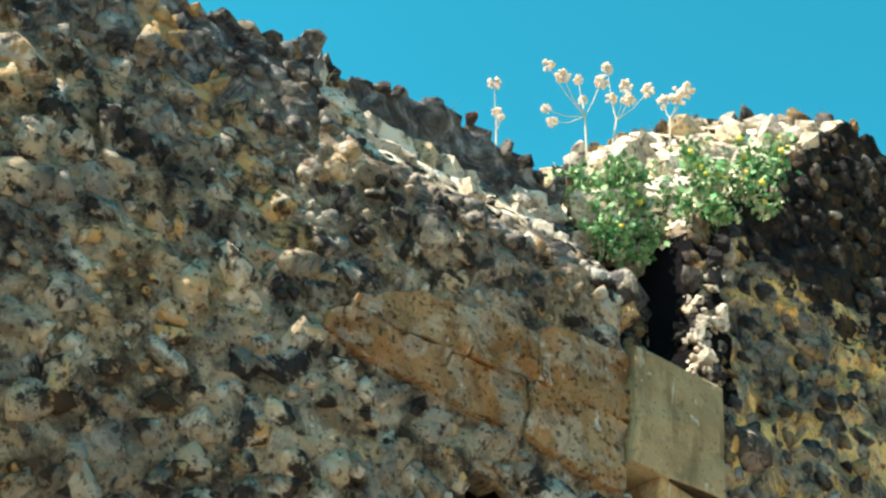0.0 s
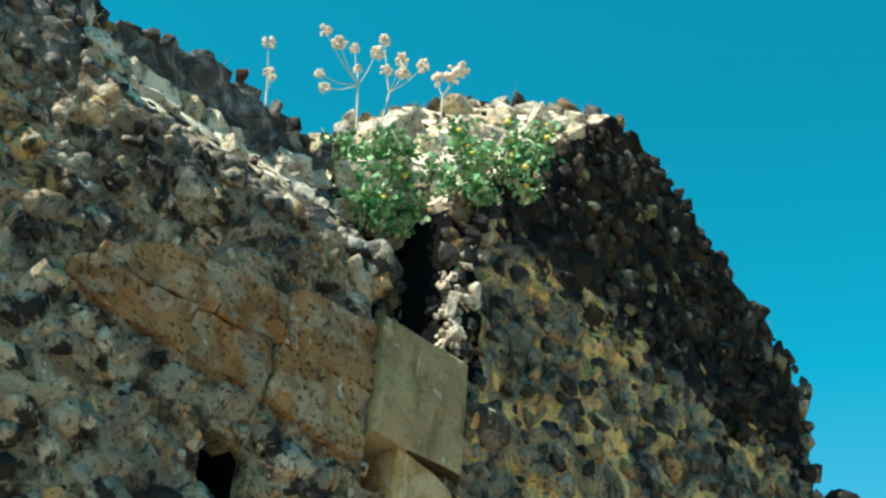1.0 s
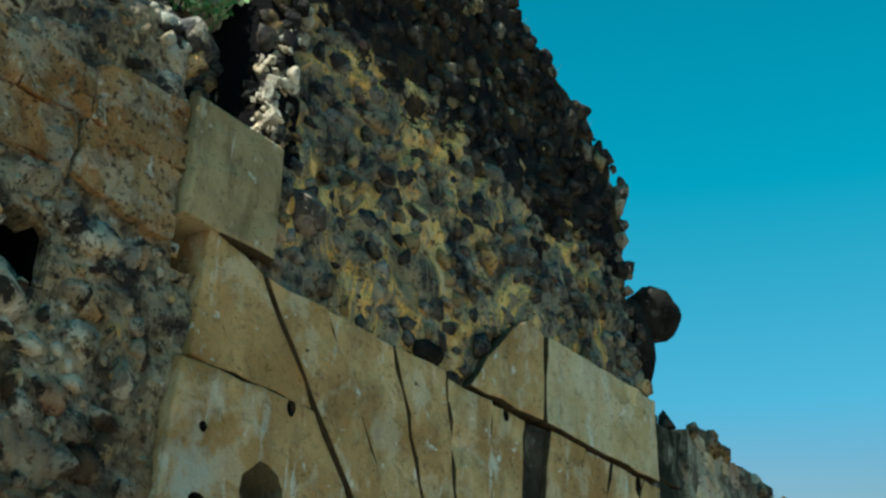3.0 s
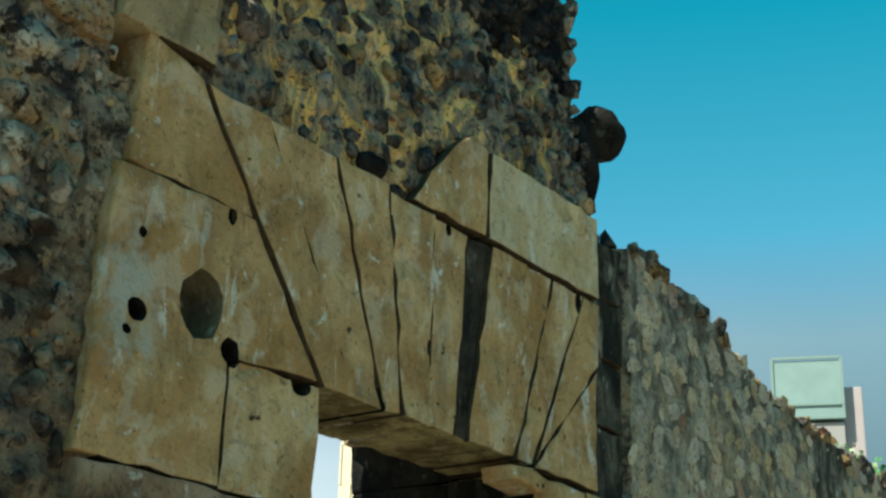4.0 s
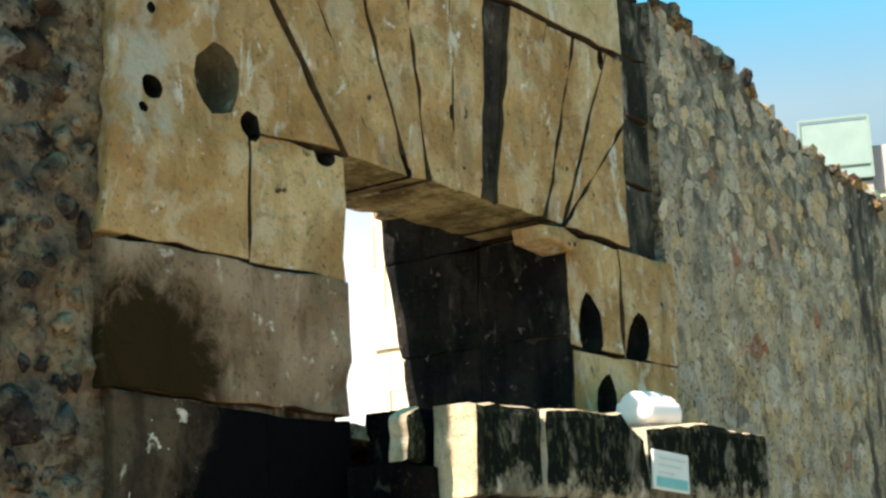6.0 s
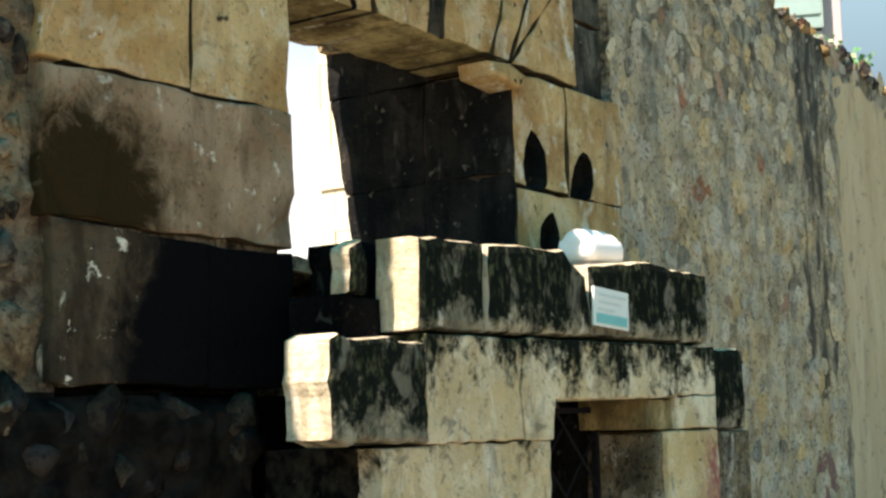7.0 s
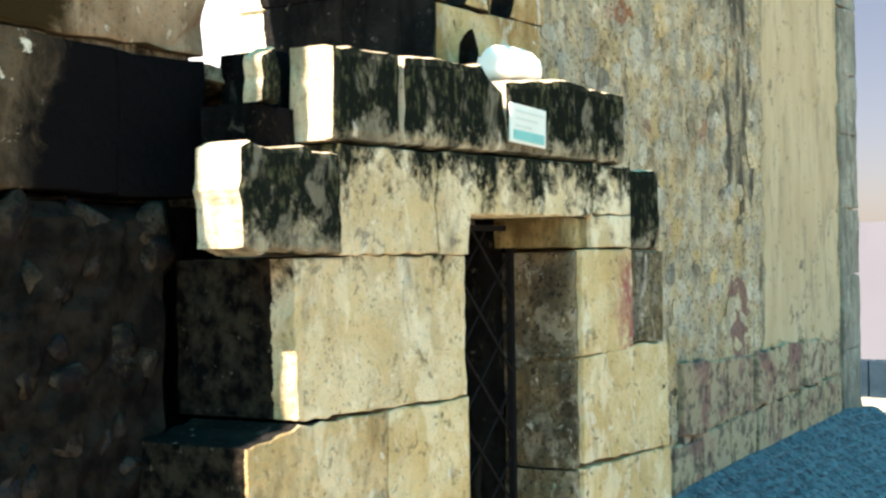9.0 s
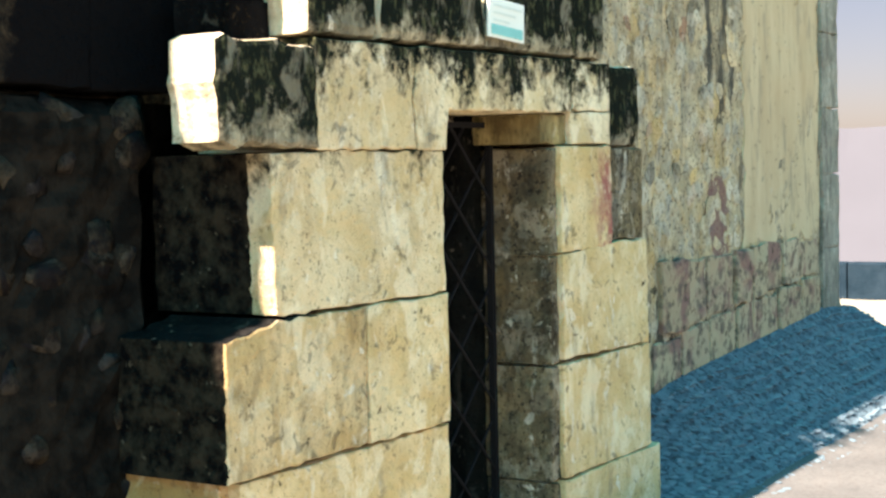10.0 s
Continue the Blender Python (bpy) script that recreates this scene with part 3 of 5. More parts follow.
@material("dry_grass", 0.8, 0.0)
def straw_mat(nt, co):
    return ramp(nt, piece_random(nt, True), [(0, (0.36, 0.30, 0.18)), (0.6, (0.45, 0.40, 0.26)), (1, (0.22, 0.24, 0.10))])


def plain(name, colour, rough=0.6, metal=0.0, vary=0.12, scale=12):
    @material(name, rough, 0.08, 60, metal)
    def made(nt, co):
        return mix(nt, blotch(nt, co, scale, 0.35, 0.7), colour, tuple(v * (1 - vary) for v in colour))

    return made


yellow_mat = plain("yellow_petal", (0.75, 0.60, 0.08))
umbel_mat = plain("dry_flower_head", (0.72, 0.60, 0.48), 0.85)
stem_mat = plain("dry_stem", (0.55, 0.50, 0.38), 0.85)
joint_mat = plain("earth_in_joints", (0.095, 0.07, 0.045), 0.95, 0, 0.6, 20)
iron_mat = plain("black_iron", (0.015, 0.015, 0.017), 0.9, 0.0)
white_mat = plain("white_lamp_housing", (0.86, 0.85, 0.87), 0.45, 0, 0.03)
plate_mat = plain("pale_plate", (0.72, 0.78, 0.76), 0.4, 0, 0.05)
teal_mat = plain("teal_print", (0.16, 0.52, 0.53), 0.5)
grey_print = plain("grey_print", (0.58, 0.68, 0.67), 0.5)
tower_mat = plain("cream_render", (0.33, 0.32, 0.32), 0.9, 0, 0.1, 0.4)
pink_mat = plain("pinkish_render", (0.42, 0.37, 0.385), 0.9, 0, 0.1, 0.4)
frame_mat = plain("green_steel", (0.20, 0.29, 0.28), 0.5)
haze_mat = plain("lilac_haze", (0.085, 0.088, 0.108), 0.95, 0, 0.1, 0.01)
pane_mat = plain("greenish_panel", (0.23, 0.33, 0.325), 0.25, 0, 0.15, 0.5)


# ---------------------------------------------------------------- mesh helpers
def mesh_of(name, bm, mat, smooth=False):
    me = bpy.data.meshes.new(name)
    bm.normal_update()
    bm.to_mesh(me)
    bm.free()
    me.materials.append(mat)
    if smooth:
        me.shade_smooth()
    return me


def part(name, bm, mat, parent=None, label="", smooth=False):
    ob = new(name, mesh_of(name, bm, mat, smooth))
    ob.parent = parent
    return tagged(ob, label)


def thing(name, label, category, group="", at=(0, 0, 0)):
    ob = new(name)
    ob.location = at
    return tagged(ob, label, category, group)


def block(poly, y0, y1, rough=0.008, bevel=0.014, seed=0, step=0.09, bow=0.006):
    """A cut stone: an outline in x and z, from its front at y0 back to y1, with worn, uneven edges."""
    rnd = random.Random(seed)
    pts = []
    for (xa, za), (xb, zb) in zip(poly, poly[1:] + poly[:1]):
        n = max(1, int(math.hypot(xb - xa, zb - za) / step))
        for k in range(n):
            f = k / n
            pts.append((xa + (xb - xa) * f + rnd.uniform(-rough, rough), za + (zb - za) * f + rnd.uniform(-rough, rough)))
    bm = bmesh.new()
    front = [bm.verts.new((x, y0 + rnd.uniform(-bow, bow), z)) for x, z in pts]
    back = [bm.verts.new((x, y1, z)) for x, z in pts]
    face = bm.faces.new(front)
    n = len(pts)
    for k in range(n):
        bm.faces.new((front[k], back[k], back[(k + 1) % n], front[(k + 1) % n]))
    bm.faces.new(back[::-1])
    bmesh.ops.recalc_face_normals(bm, faces=bm.faces)
    rim = list(face.edges)
    bmesh.ops.bevel(bm, geom=rim, offset=bevel, segments=2, affect="EDGES", profile=0.6, clamp_overlap=True)
    bmesh.ops.triangulate(bm, faces=[f for f in bm.faces if len(f.verts) > 4])
    return bm


def rect(x0, x1, z0, z1):
    return [(x0, z0), (x1, z0), (x1, z1), (x0, z1)]


def box(bm, x0, x1, y0, y1, z0, z1, bevel=0.0):
    vs = bmesh.ops.create_cube(bm, size=1.0)["verts"]
    bmesh.ops.transform(bm, matrix=Matrix.Translation(((x0 + x1) / 2, (y0 + y1) / 2, (z0 + z1) / 2)) @ Matrix.Diagonal((x1 - x0, y1 - y0, z1 - z0, 1)), verts=vs)
    if bevel:
        es = list({e for v in vs for e in v.link_edges})
        bmesh.ops.bevel(bm, geom=es, offset=bevel, segments=2, affect="EDGES", profile=0.6)
    return bm


def rod(bm, a, b, ra, rb, n=6):
    a, b = Vector(a), Vector(b)
    m = Matrix.Translation((a + b) / 2) @ (b - a).to_track_quat("Z", "Y").to_matrix().to_4x4()
    bmesh.ops.create_cone(bm, cap_ends=True, segments=n, radius1=ra, radius2=rb, depth=(b - a).length, matrix=m)


def lerp_table(x, table):
    if x <= table[0][0]:
        return table[0][1]
    for (xa, va), (xb, vb) in zip(table, table[1:]):
        if x <= xb:
            return va + (vb - va) * (x - xa) / (xb - xa)
    return table[-1][1]


# ---------------------------------------------------------------- ground
def ground_z(x, y):
    """A level street, banked up against the far stretch of the wall."""
    bank = lerp_table(x, [(6.5, 0.0), (7.8, 0.14), (8.9, 0.46), (11.9, 0.66), (12.6, 0.6), (14.5, 0.0)])
    fall = min(80.0, 0.1 * max(0.0, x - 20.5))
    return 0.03 + bank * (1.0 - min(1.0, max(0.0, -y / 0.8)) ** 0.9) - fall


def make_ground():
    def line(lo, hi, n, far):
        s = [lo + (hi - lo) * k / n for k in range(n + 1)]
        out = [lo - far, lo - far * 0.3, lo - far * 0.08, lo - far * 0.02]
        return out + s + [hi + far * 0.02, hi + far * 0.08, hi + far * 0.3, hi + far]

    xs, ys = line(-8, 21, 116, 3000), line(-9, 9, 90, 3000)
    bm = bmesh.new()
    g = [[bm.verts.new((x, y, ground_z(x, y) + 0.02 * noise.noise((x * 1.3, y * 1.3, 0)))) for y in ys] for x in xs]
    for i in range(len(xs) - 1):
        for j in range(len(ys) - 1):
            bm.faces.new((g[i][j], g[i + 1][j], g[i + 1][j + 1], g[i][j + 1]))
    ob = part("ground", bm, ground_mat, None, "pale dusty ground rising along the foot of the ruin", True)
    return tagged(ob, category="ground", kind="structure")


ground = make_ground()


def make_pavement():
    bm = bmesh.new()
    g = []
    for i in range(70):
        x = 6.8 + 0.2 * i
        wide = 2.4 * min(1.0, max(0.0, (x - 12.6) / 2.0))  # the street's end is paved more widely
        ys = [-0.85 - wide + (0.04 + wide / 23) * j for j in range(24)]
        g.append([bm.verts.new((x, y, ground_z(x, y) + (0.03 if j else -0.02))) for j, y in enumerate(ys)])
    for i in range(69):
        for j in range(23):
            bm.faces.new((g[i][j], g[i + 1][j], g[i + 1][j + 1], g[i][j + 1]))
    ob = part("pavement", bm, paving_mat, None, "grey cobbled pavement along the foot of the wall", True)
    return tagged(ob, category="pavement", kind="structure")


pavement = make_pavement()


def make_road():
    bm = bmesh.new()
    xs, ys = [7.0 + 0.25 * i for i in range(52)], [-3.6 + 0.115 * j for j in range(26)]
    g = [[bm.verts.new((x, y + 0.03 * noise.noise((x * 3, 4, 0)), ground_z(x, y) + 0.034 + 0.004 * noise.noise((x * 2, y * 2, 5)))) for y in ys] for x in xs]
    for i in range(len(xs) - 1):
        for j in range(len(ys) - 1):
            bm.faces.new((g[i][j], g[i + 1][j], g[i + 1][j + 1], g[i][j + 1]))
    ob = part("road", bm, road_mat, None, "worn beige-grey street surface in full sun", True)
    return tagged(ob, category="road", kind="structure")


road = make_road()

# ---------------------------------------------------------------- the ruined wall: core
WIN = (4.85, 6.41, 2.56, 3.56)
TOP = [(-2, 5.84), (0.5, 5.84), (1.8, 5.79), (2.05, 5.86), (2.2, 5.84), (2.35, 5.95), (2.5, 6.01), (2.75, 6.06), (3.0, 6.16), (3.2, 6.13), (3.45, 6.10), (3.62, 5.98), (3.8, 6.2), (3.95, 6.47), (4.3, 6.88),
       (4.6, 7.14), (4.81, 7.30), (5.0, 7.40), (5.2, 7.43), (5.45, 7.40), (5.6, 7.32), (5.75, 7.31), (5.9, 7.26), (6.13, 7.02), (6.45, 6.77), (6.76, 6.55), (6.9, 6.4), (6.94, 4.93), (7.36, 4.92), (7.8, 4.84),
       (8.2, 4.78), (8.63, 4.62), (9.17, 4.47), (10.0, 4.40), (11.0, 4.30), (12.2, 4.22)]


def front(x, z):
    """How far the core's front face lies behind the wall's plane."""
    y = 0.045 if x < 7.2 else 0.03
    if x < 2.6 and z > 4.6:  # the wall leans back towards its top
        y += 0.15 * (z - 4.6) * min(1.0, (2.6 - x) / 0.4)
    if x < 3.75:
        y = max(y, min(0.42, (z - 5.30) * 0.78) * min(1.0, max(0.0, (x - 2.15) / 0.35)))
    elif x < 6.95:
        if x < 4.2 and z > 5.09:
            y = 0.32
        if x < 5.5:
            y = max(y, min(0.8, (z - 5.45 - (x - 3.75) * 1.05) * 0.8))
        if z > 4.9:
            y += 0.12 * (z - 4.9)
    if (3.87 < x < 7.25 and 2.64 < z < 4.40) or (5.6 < x < 6.85 and z < 4.85 and z > 4.4) or (3.8 < x < 4.13 and 4.4 < z < 5.0):
        y = 0.26
    if 6.95 < x < 7.3 and z > 3.5:
        y = 0.13
    if 3.10 < x < 3.25 and 4.14 < z < 4.32:
        y = 0.45
    if x < 4.7 and z < 2.04:
        y = 0.0
    if 5.88 < x < 6.72 and z < 2.0:
        y = 0.9
    if (3.9 < x < 5.05 and 2.06 < z < 2.5) or (4.7 < x < 5.3 and z < 2.5):
        y = 0.3
    return y


def back(x, z):
    if WIN[0] - 0.1 < x < WIN[1] and 3.4 < z < 3.72:
        return 0.46
    if 6.3 < x < 6.8:
        return 0.86 + 0.19 * (z - 2.56)
    return 1.02 + 0.06 * noise.noise((x * 3, 7, z * 3))


def make_core():
    step = 0.05
    nx, nz = int(14.2 / step), int(7.4 / step)
    bm = bmesh.new()
    cells = set()
    for i in range(nx):
        x = -2 + (i + 0.5) * step
        top = lerp_table(x, TOP) + 0.07 * noise.noise((x * 5, 3, 0)) + 0.04 * noise.noise((x * 15, 9, 0))
        low = ground_z(x, 0) - 0.15
        for j in range(nz):
            z = (j + 0.5) * step
            if low < z < top and not (WIN[0] < x < WIN[1] and WIN[2] < z < WIN[3]):
                cells.add((i, j))
    fr, bk = {}, {}

    def corner(i, j):
        if (i, j) not in fr:
            x, z = -2 + i * step, j * step
            jit = 0.035 if 4.25 < x < 6.9 and z > 5.0 else 0.018 if 1 < x < 7 else 0.004
            w = noise.noise((x * 7, 1, z * 7)) * (0.035 if x < 7.2 else 0.006) + noise.noise((x * 19, 4, z * 19)) * jit
            yf = front(x, z)
            yb = max(back(x, z), yf + 0.1)
            ex, ez = noise.noise((x * 9, 20, z * 9)) * 0.015, noise.noise((x * 9, 30, z * 9)) * 0.015
            fr[i, j] = bm.verts.new((x + ex, yf + w, z + ez))
            bk[i, j] = bm.verts.new((x + ex, yb, z + ez))
        return i, j

    for i, j in cells:
        q = [corner(i, j), corner(i + 1, j), corner(i + 1, j + 1), corner(i, j + 1)]
        bm.faces.new([fr[k] for k in q])
        bm.faces.new([bk[k] for k in q[::-1]])
        for (a, b), nb in zip(zip(q, q[1:] + q[:1]), ((i, j - 1), (i + 1, j), (i, j + 1), (i - 1, j))):
            if nb not in cells:
                bm.faces.new((fr[a], bk[a], bk[b], fr[b]))
    bmesh.ops.recalc_face_normals(bm, faces=bm.faces)
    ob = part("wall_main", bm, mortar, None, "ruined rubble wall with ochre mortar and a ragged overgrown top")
    return tagged(ob, category="wall", kind="structure")


wall = make_core()

# ---------------------------------------------------------------- cut stones of the wall
ASHLAR = []  # outlines, so that rubble keeps clear of them


def cut(name, poly, mat, y0=0.0, y1=0.3, label="", seed=1, **kw):
    mx, mz = sum(p[0] for p in poly) / len(poly), sum(p[1] for p in poly) / len(poly)
    k = 0.88 if name == "facing_stone" else 1.0  # rubble laps over the edges of the facing
    ASHLAR.append([(mx + (px - mx) * k, mz + (pz - mz) * k) for px, pz in poly])
    ob = part(name, block(poly, y0, y1, seed=seed, **kw), mat, wall, label)
    if name in ("voussoir", "stone") and mat not in (red_stone, black_patch_block):  # earth in the joints, darker olive-brown under the arch
        ob.data.materials.append(olive_brown_stone)
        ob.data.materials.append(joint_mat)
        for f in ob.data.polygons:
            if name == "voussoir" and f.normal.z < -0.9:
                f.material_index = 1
            elif abs(f.normal.y) < 0.3 and f.center.x > 3.9:
                f.material_index = 2
    return ob


def carve(ob, cutters):
    """Holes bored into a stone."""
    ob["stone"] = ob.data.materials[0]
    for c in cutters:
        m = ob.modifiers.new("hole", "BOOLEAN")
        m.operation, m.solver, m.object = "DIFFERENCE", "EXACT", c
    dg = bpy.context.evaluated_depsgraph_get()
    me = bpy.data.meshes.new_from_object(ob.evaluated_get(dg))
    ob.modifiers.clear()
    whole = all(abs(max(v.co[a] for v in me.vertices) - min(v.co[a] for v in me.vertices) - ob.dimensions[a]) < 0.05 for a in range(3)) if len(me.vertices) > 8 else False
    if not whole:  # the stone stays unbored
        me = ob.data
    ob.data = me
    me.materials.clear()
    for mt in (ob["stone"], jamb_stone, hollow_stone, joint_mat, olive_brown_stone):
        me.materials.append(mt)
    del ob["stone"]
    for f in me.polygons:
        f.material_index = 3 if abs(f.normal.y) < 0.3 and f.center.x > 3.9 else 0
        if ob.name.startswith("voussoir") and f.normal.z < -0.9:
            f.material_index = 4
        # bored faces are coloured near-black or grey for the shade inside
        for c in cutters:
            cx, cz, rx, rz, tone = c["at"]
            if abs(f.center.x - cx) < rx * 1.02 and abs(f.center.z - cz) < rz * 1.02 and f.center.y > 0.012:
                f.material_index = int(tone)
    for c in cutters:
        bpy.data.objects.remove(c)


def borer(x, z, rx, rz, y0, y1, tilt=0.0, n=14, dark=True):
    bm = bmesh.new()
    rnd = random.Random(int(x * 100 + z * 10))
    wear = [rnd.uniform(0.92, 1.06) for _ in range(n)]
    rings = []
    for y, s in ((y0 - 0.1, 1.05), (y0, 1.02), ((y0 + y1) / 2, 0.92), (y1, 0.6)):
        rings.append([bm.verts.new((x + rx * s * wear[k] * math.cos(2 * math.pi * k / n) + tilt * rz * math.sin(2 * math.pi * k / n), y, z + rz * s * wear[k] * math.sin(2 * math.pi * k / n))) for k in range(n)])
    for a, b in zip(rings, rings[1:]):
        for k in range(n):
            bm.faces.new((a[k], b[k], b[(k + 1) % n], a[(k + 1) % n]))
    bm.faces.new(rings[0][::-1])
    bm.faces.new(rings[-1])
    bmesh.ops.recalc_face_normals(bm, faces=bm.faces)
    ob = new("borer", mesh_of("borer", bm, jamb_stone))
    ob["at"] = (x, z, rx, rz, 1.0 if dark else 2.0)
    return ob


cut("stone", [(3.84, 4.084), (4.462, 4.084), (4.150, 4.52), (3.88, 4.6)], arch_stone, 0.004, seed=2)
big = cut("stone", [(3.75, 3.07), (4.374, 3.068), (4.376, 3.535), (4.86, 3.55), (4.468, 4.075), (3.8, 4.073)], lichen_arch, 0.0, seed=3)
carve(big, [borer(4.235, 3.68, 0.105, 0.125, 0.0, 0.13, dark=False), borer(3.945, 3.58, 0.045, 0.04, 0.0, 0.24), borer(3.905, 3.50, 0.02, 0.018, 0.0, 0.1), borer(4.345, 4.05, 0.022, 0.035, 0.0, 0.05), borer(3.935, 3.85, 0.018, 0.02, 0.0, 0.05), borer(4.39, 3.55, 0.05, 0.05, 0.0, 0.24)])
fill = cut("stone", rect(4.388, 4.878, 3.068, 3.535), arch_stone, 0.006, 0.42, seed=4)
carve(fill, [borer(4.402, 3.545, 0.05, 0.05, 0.0, 0.15), borer(4.77, 3.53, 0.06, 0.05, 0.0, 0.12)])
cut("stone", rect(3.76, 4.878, 2.58, 3.06), patch_stone, -0.006, 0.42, "tan block with a dark brown damp patch", seed=5, rough=0.01)
cut("stone", [(3.80, 2.08), (4.46, 2.08), (4.455, 2.55), (4.2, 2.57), (3.80, 2.575)], black_patch_block, -0.004, seed=6, rough=0.012)
cut("stone", [(4.463, 2.08), (4.88, 2.08), (4.88, 2.56), (4.458, 2.55)], black_patch_block, -0.003, 0.42, seed=7)
cut("stone", rect(3.735, 4.195, 4.585, 5.075), grey_stone, -0.012, 0.3, "smooth olive-grey upright block", seed=8, rough=0.006)

# flat arch
TOPS = [4.16, 4.50, 4.90, 5.23, 5.55, 5.81, 5.985, 6.28, 6.51, 6.80]
FEET = [4.875, 5.085, 5.25, 5.375, 5.555, 5.75, 5.83, 6.015, 6.205, 6.335]
CHIPS = {2: (5.20, 3.55, 0.07, 0.035), 3: (5.535, 3.87, 0.016, 0.035), 4: (5.66, 4.44, 0.022, 0.026), 8: (6.74, 4.42, 0.03, 0.05)}  # x, z and half sizes
JOINT = [0.009, 0.004, 0.005, 0.007, 0.006, 0.006, 0.003, 0.003, 0.006, 0.005]  # half widths
for k in range(9):
    ta, tb, fa, fb = TOPS[k] + JOINT[k], TOPS[k + 1] - JOINT[k + 1], FEET[k] + JOINT[k], FEET[k + 1] - JOINT[k + 1]
    ztop = 4.50 if k < 3 else 4.468
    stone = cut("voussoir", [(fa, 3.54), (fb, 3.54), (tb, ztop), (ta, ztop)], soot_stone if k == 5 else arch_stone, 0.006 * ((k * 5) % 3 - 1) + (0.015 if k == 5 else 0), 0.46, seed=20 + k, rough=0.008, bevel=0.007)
    if k in CHIPS:
        carve(stone, [borer(*CHIPS[k], 0.0, 0.08)])
cut("stone", [(6.36, 3.53), (6.92, 3.52), (6.92, 4.12)], arch_stone, 0.002, 0.46, seed=31)
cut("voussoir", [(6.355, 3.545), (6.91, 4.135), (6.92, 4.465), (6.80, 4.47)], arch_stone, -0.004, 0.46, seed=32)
cut("stone", [(5.40, 4.495), (5.935, 4.495), (5.945, 4.93), (5.83, 4.97), (5.68, 4.86), (5.53, 4.67)], arch_stone, -0.004, seed=33)
cut("stone", [(5.955, 4.495), (6.925, 4.49), (6.925, 4.92), (6.4, 4.93), (5.965, 4.935)], pale_arch, -0.01, seed=34, rough=0.006)

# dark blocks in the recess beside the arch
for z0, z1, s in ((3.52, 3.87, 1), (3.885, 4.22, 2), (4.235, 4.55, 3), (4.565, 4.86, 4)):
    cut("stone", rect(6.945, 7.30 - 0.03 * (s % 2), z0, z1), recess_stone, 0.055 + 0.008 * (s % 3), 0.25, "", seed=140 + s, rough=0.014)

# right of the opening
right_a = cut("stone", rect(6.365, 6.80, 2.99, 3.50), arch_stone, 0.004, 0.5, seed=40)
right_b = cut("stone", rect(6.815, 7.32, 2.98, 3.495), arch_stone, 0.0, 0.3, seed=41)
right_c = cut("stone", rect(6.365, 7.28, 2.56, 2.975), arch_stone, 0.0, 0.5, seed=42)
carve(right_a, [borer(6.53, 3.09, 0.095, 0.155, 0.0, 0.2)])
carve(right_b, [borer(6.93, 3.06, 0.10, 0.145, 0.0, 0.2, 0.25)])
carve(right_c, [borer(6.63, 2.74, 0.10, 0.15, 0.0, 0.2, 0.1)])
# right reveal of the opening, near-black: its shade put into the colour
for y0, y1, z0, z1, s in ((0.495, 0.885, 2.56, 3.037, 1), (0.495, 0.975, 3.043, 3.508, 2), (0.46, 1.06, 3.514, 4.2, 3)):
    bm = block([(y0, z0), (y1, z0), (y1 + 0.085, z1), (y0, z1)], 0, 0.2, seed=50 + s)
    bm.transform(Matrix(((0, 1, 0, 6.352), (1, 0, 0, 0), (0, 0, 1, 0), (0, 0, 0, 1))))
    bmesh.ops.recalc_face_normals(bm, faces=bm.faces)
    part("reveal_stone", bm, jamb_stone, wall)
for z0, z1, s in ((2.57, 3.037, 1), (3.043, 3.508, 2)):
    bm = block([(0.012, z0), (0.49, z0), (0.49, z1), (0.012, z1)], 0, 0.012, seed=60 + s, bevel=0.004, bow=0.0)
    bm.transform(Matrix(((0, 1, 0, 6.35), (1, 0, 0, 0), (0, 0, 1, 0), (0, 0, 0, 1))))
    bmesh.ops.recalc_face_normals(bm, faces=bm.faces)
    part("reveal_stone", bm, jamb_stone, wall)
part("corbel", block([(6.12, 3.43), (6.34, 3.405), (6.41, 3.425), (6.40, 3.475), (6.27, 3.51), (6.10, 3.485)], -0.05, 0.12, seed=65, bevel=0.02), arch_stone, wall, "small worn corbel stone under the arch")

# iron-stained facing courses left of the grey block
for poly, s in (([(2.53, 4.732), (2.80, 4.735), (3.028, 4.74), (3.028, 4.95), (2.8, 4.92), (2.56, 4.80)], 1), ([(3.034, 4.742), (3.308, 4.762), (3.30, 4.98), (3.04, 4.96)], 2),
                ([(3.314, 4.763), (3.728, 4.752), (3.728, 5.05), (3.5, 5.03), (3.32, 4.99)], 3), ([(2.44, 4.69), (2.45, 4.63), (2.56, 4.58), (2.92, 4.55), (2.93, 4.725), (2.48, 4.728)], 4),
                ([(2.945, 4.55), (3.26, 4.52), (3.27, 4.756), (2.937, 4.735)], 5), ([(3.28, 4.53), (3.50, 4.49), (3.71, 4.46), (3.715, 4.745), (3.28, 4.755)], 6)):
    cut("facing_stone", poly, brown_stone, 0.012 + 0.006 * (s % 3), 0.25, seed=70 + s, rough=0.016, bevel=0.008, bow=0.012, step=0.05)

# far end of the wall: plaster and red-daubed courses
cut("plaster_panel", [(10.28, 1.26), (11.78, 1.28), (11.82, 4.1), (10.3, 4.2)], plaster, 0.024, 0.2, "streaked buff plaster", seed=90, rough=0.045, bevel=0.003)
quoin_z = [0.6, 1.15, 1.7, 2.2, 2.75, 3.2, 3.7, 4.2]
for a, b in zip(quoin_z, quoin_z[1:]):
    cut("quoin", rect(11.84, 12.22, a + 0.002, b - 0.002), quoin_stone, 0.0, 0.4, seed=int(a * 100), rough=0.012)
rnd = random.Random(5)
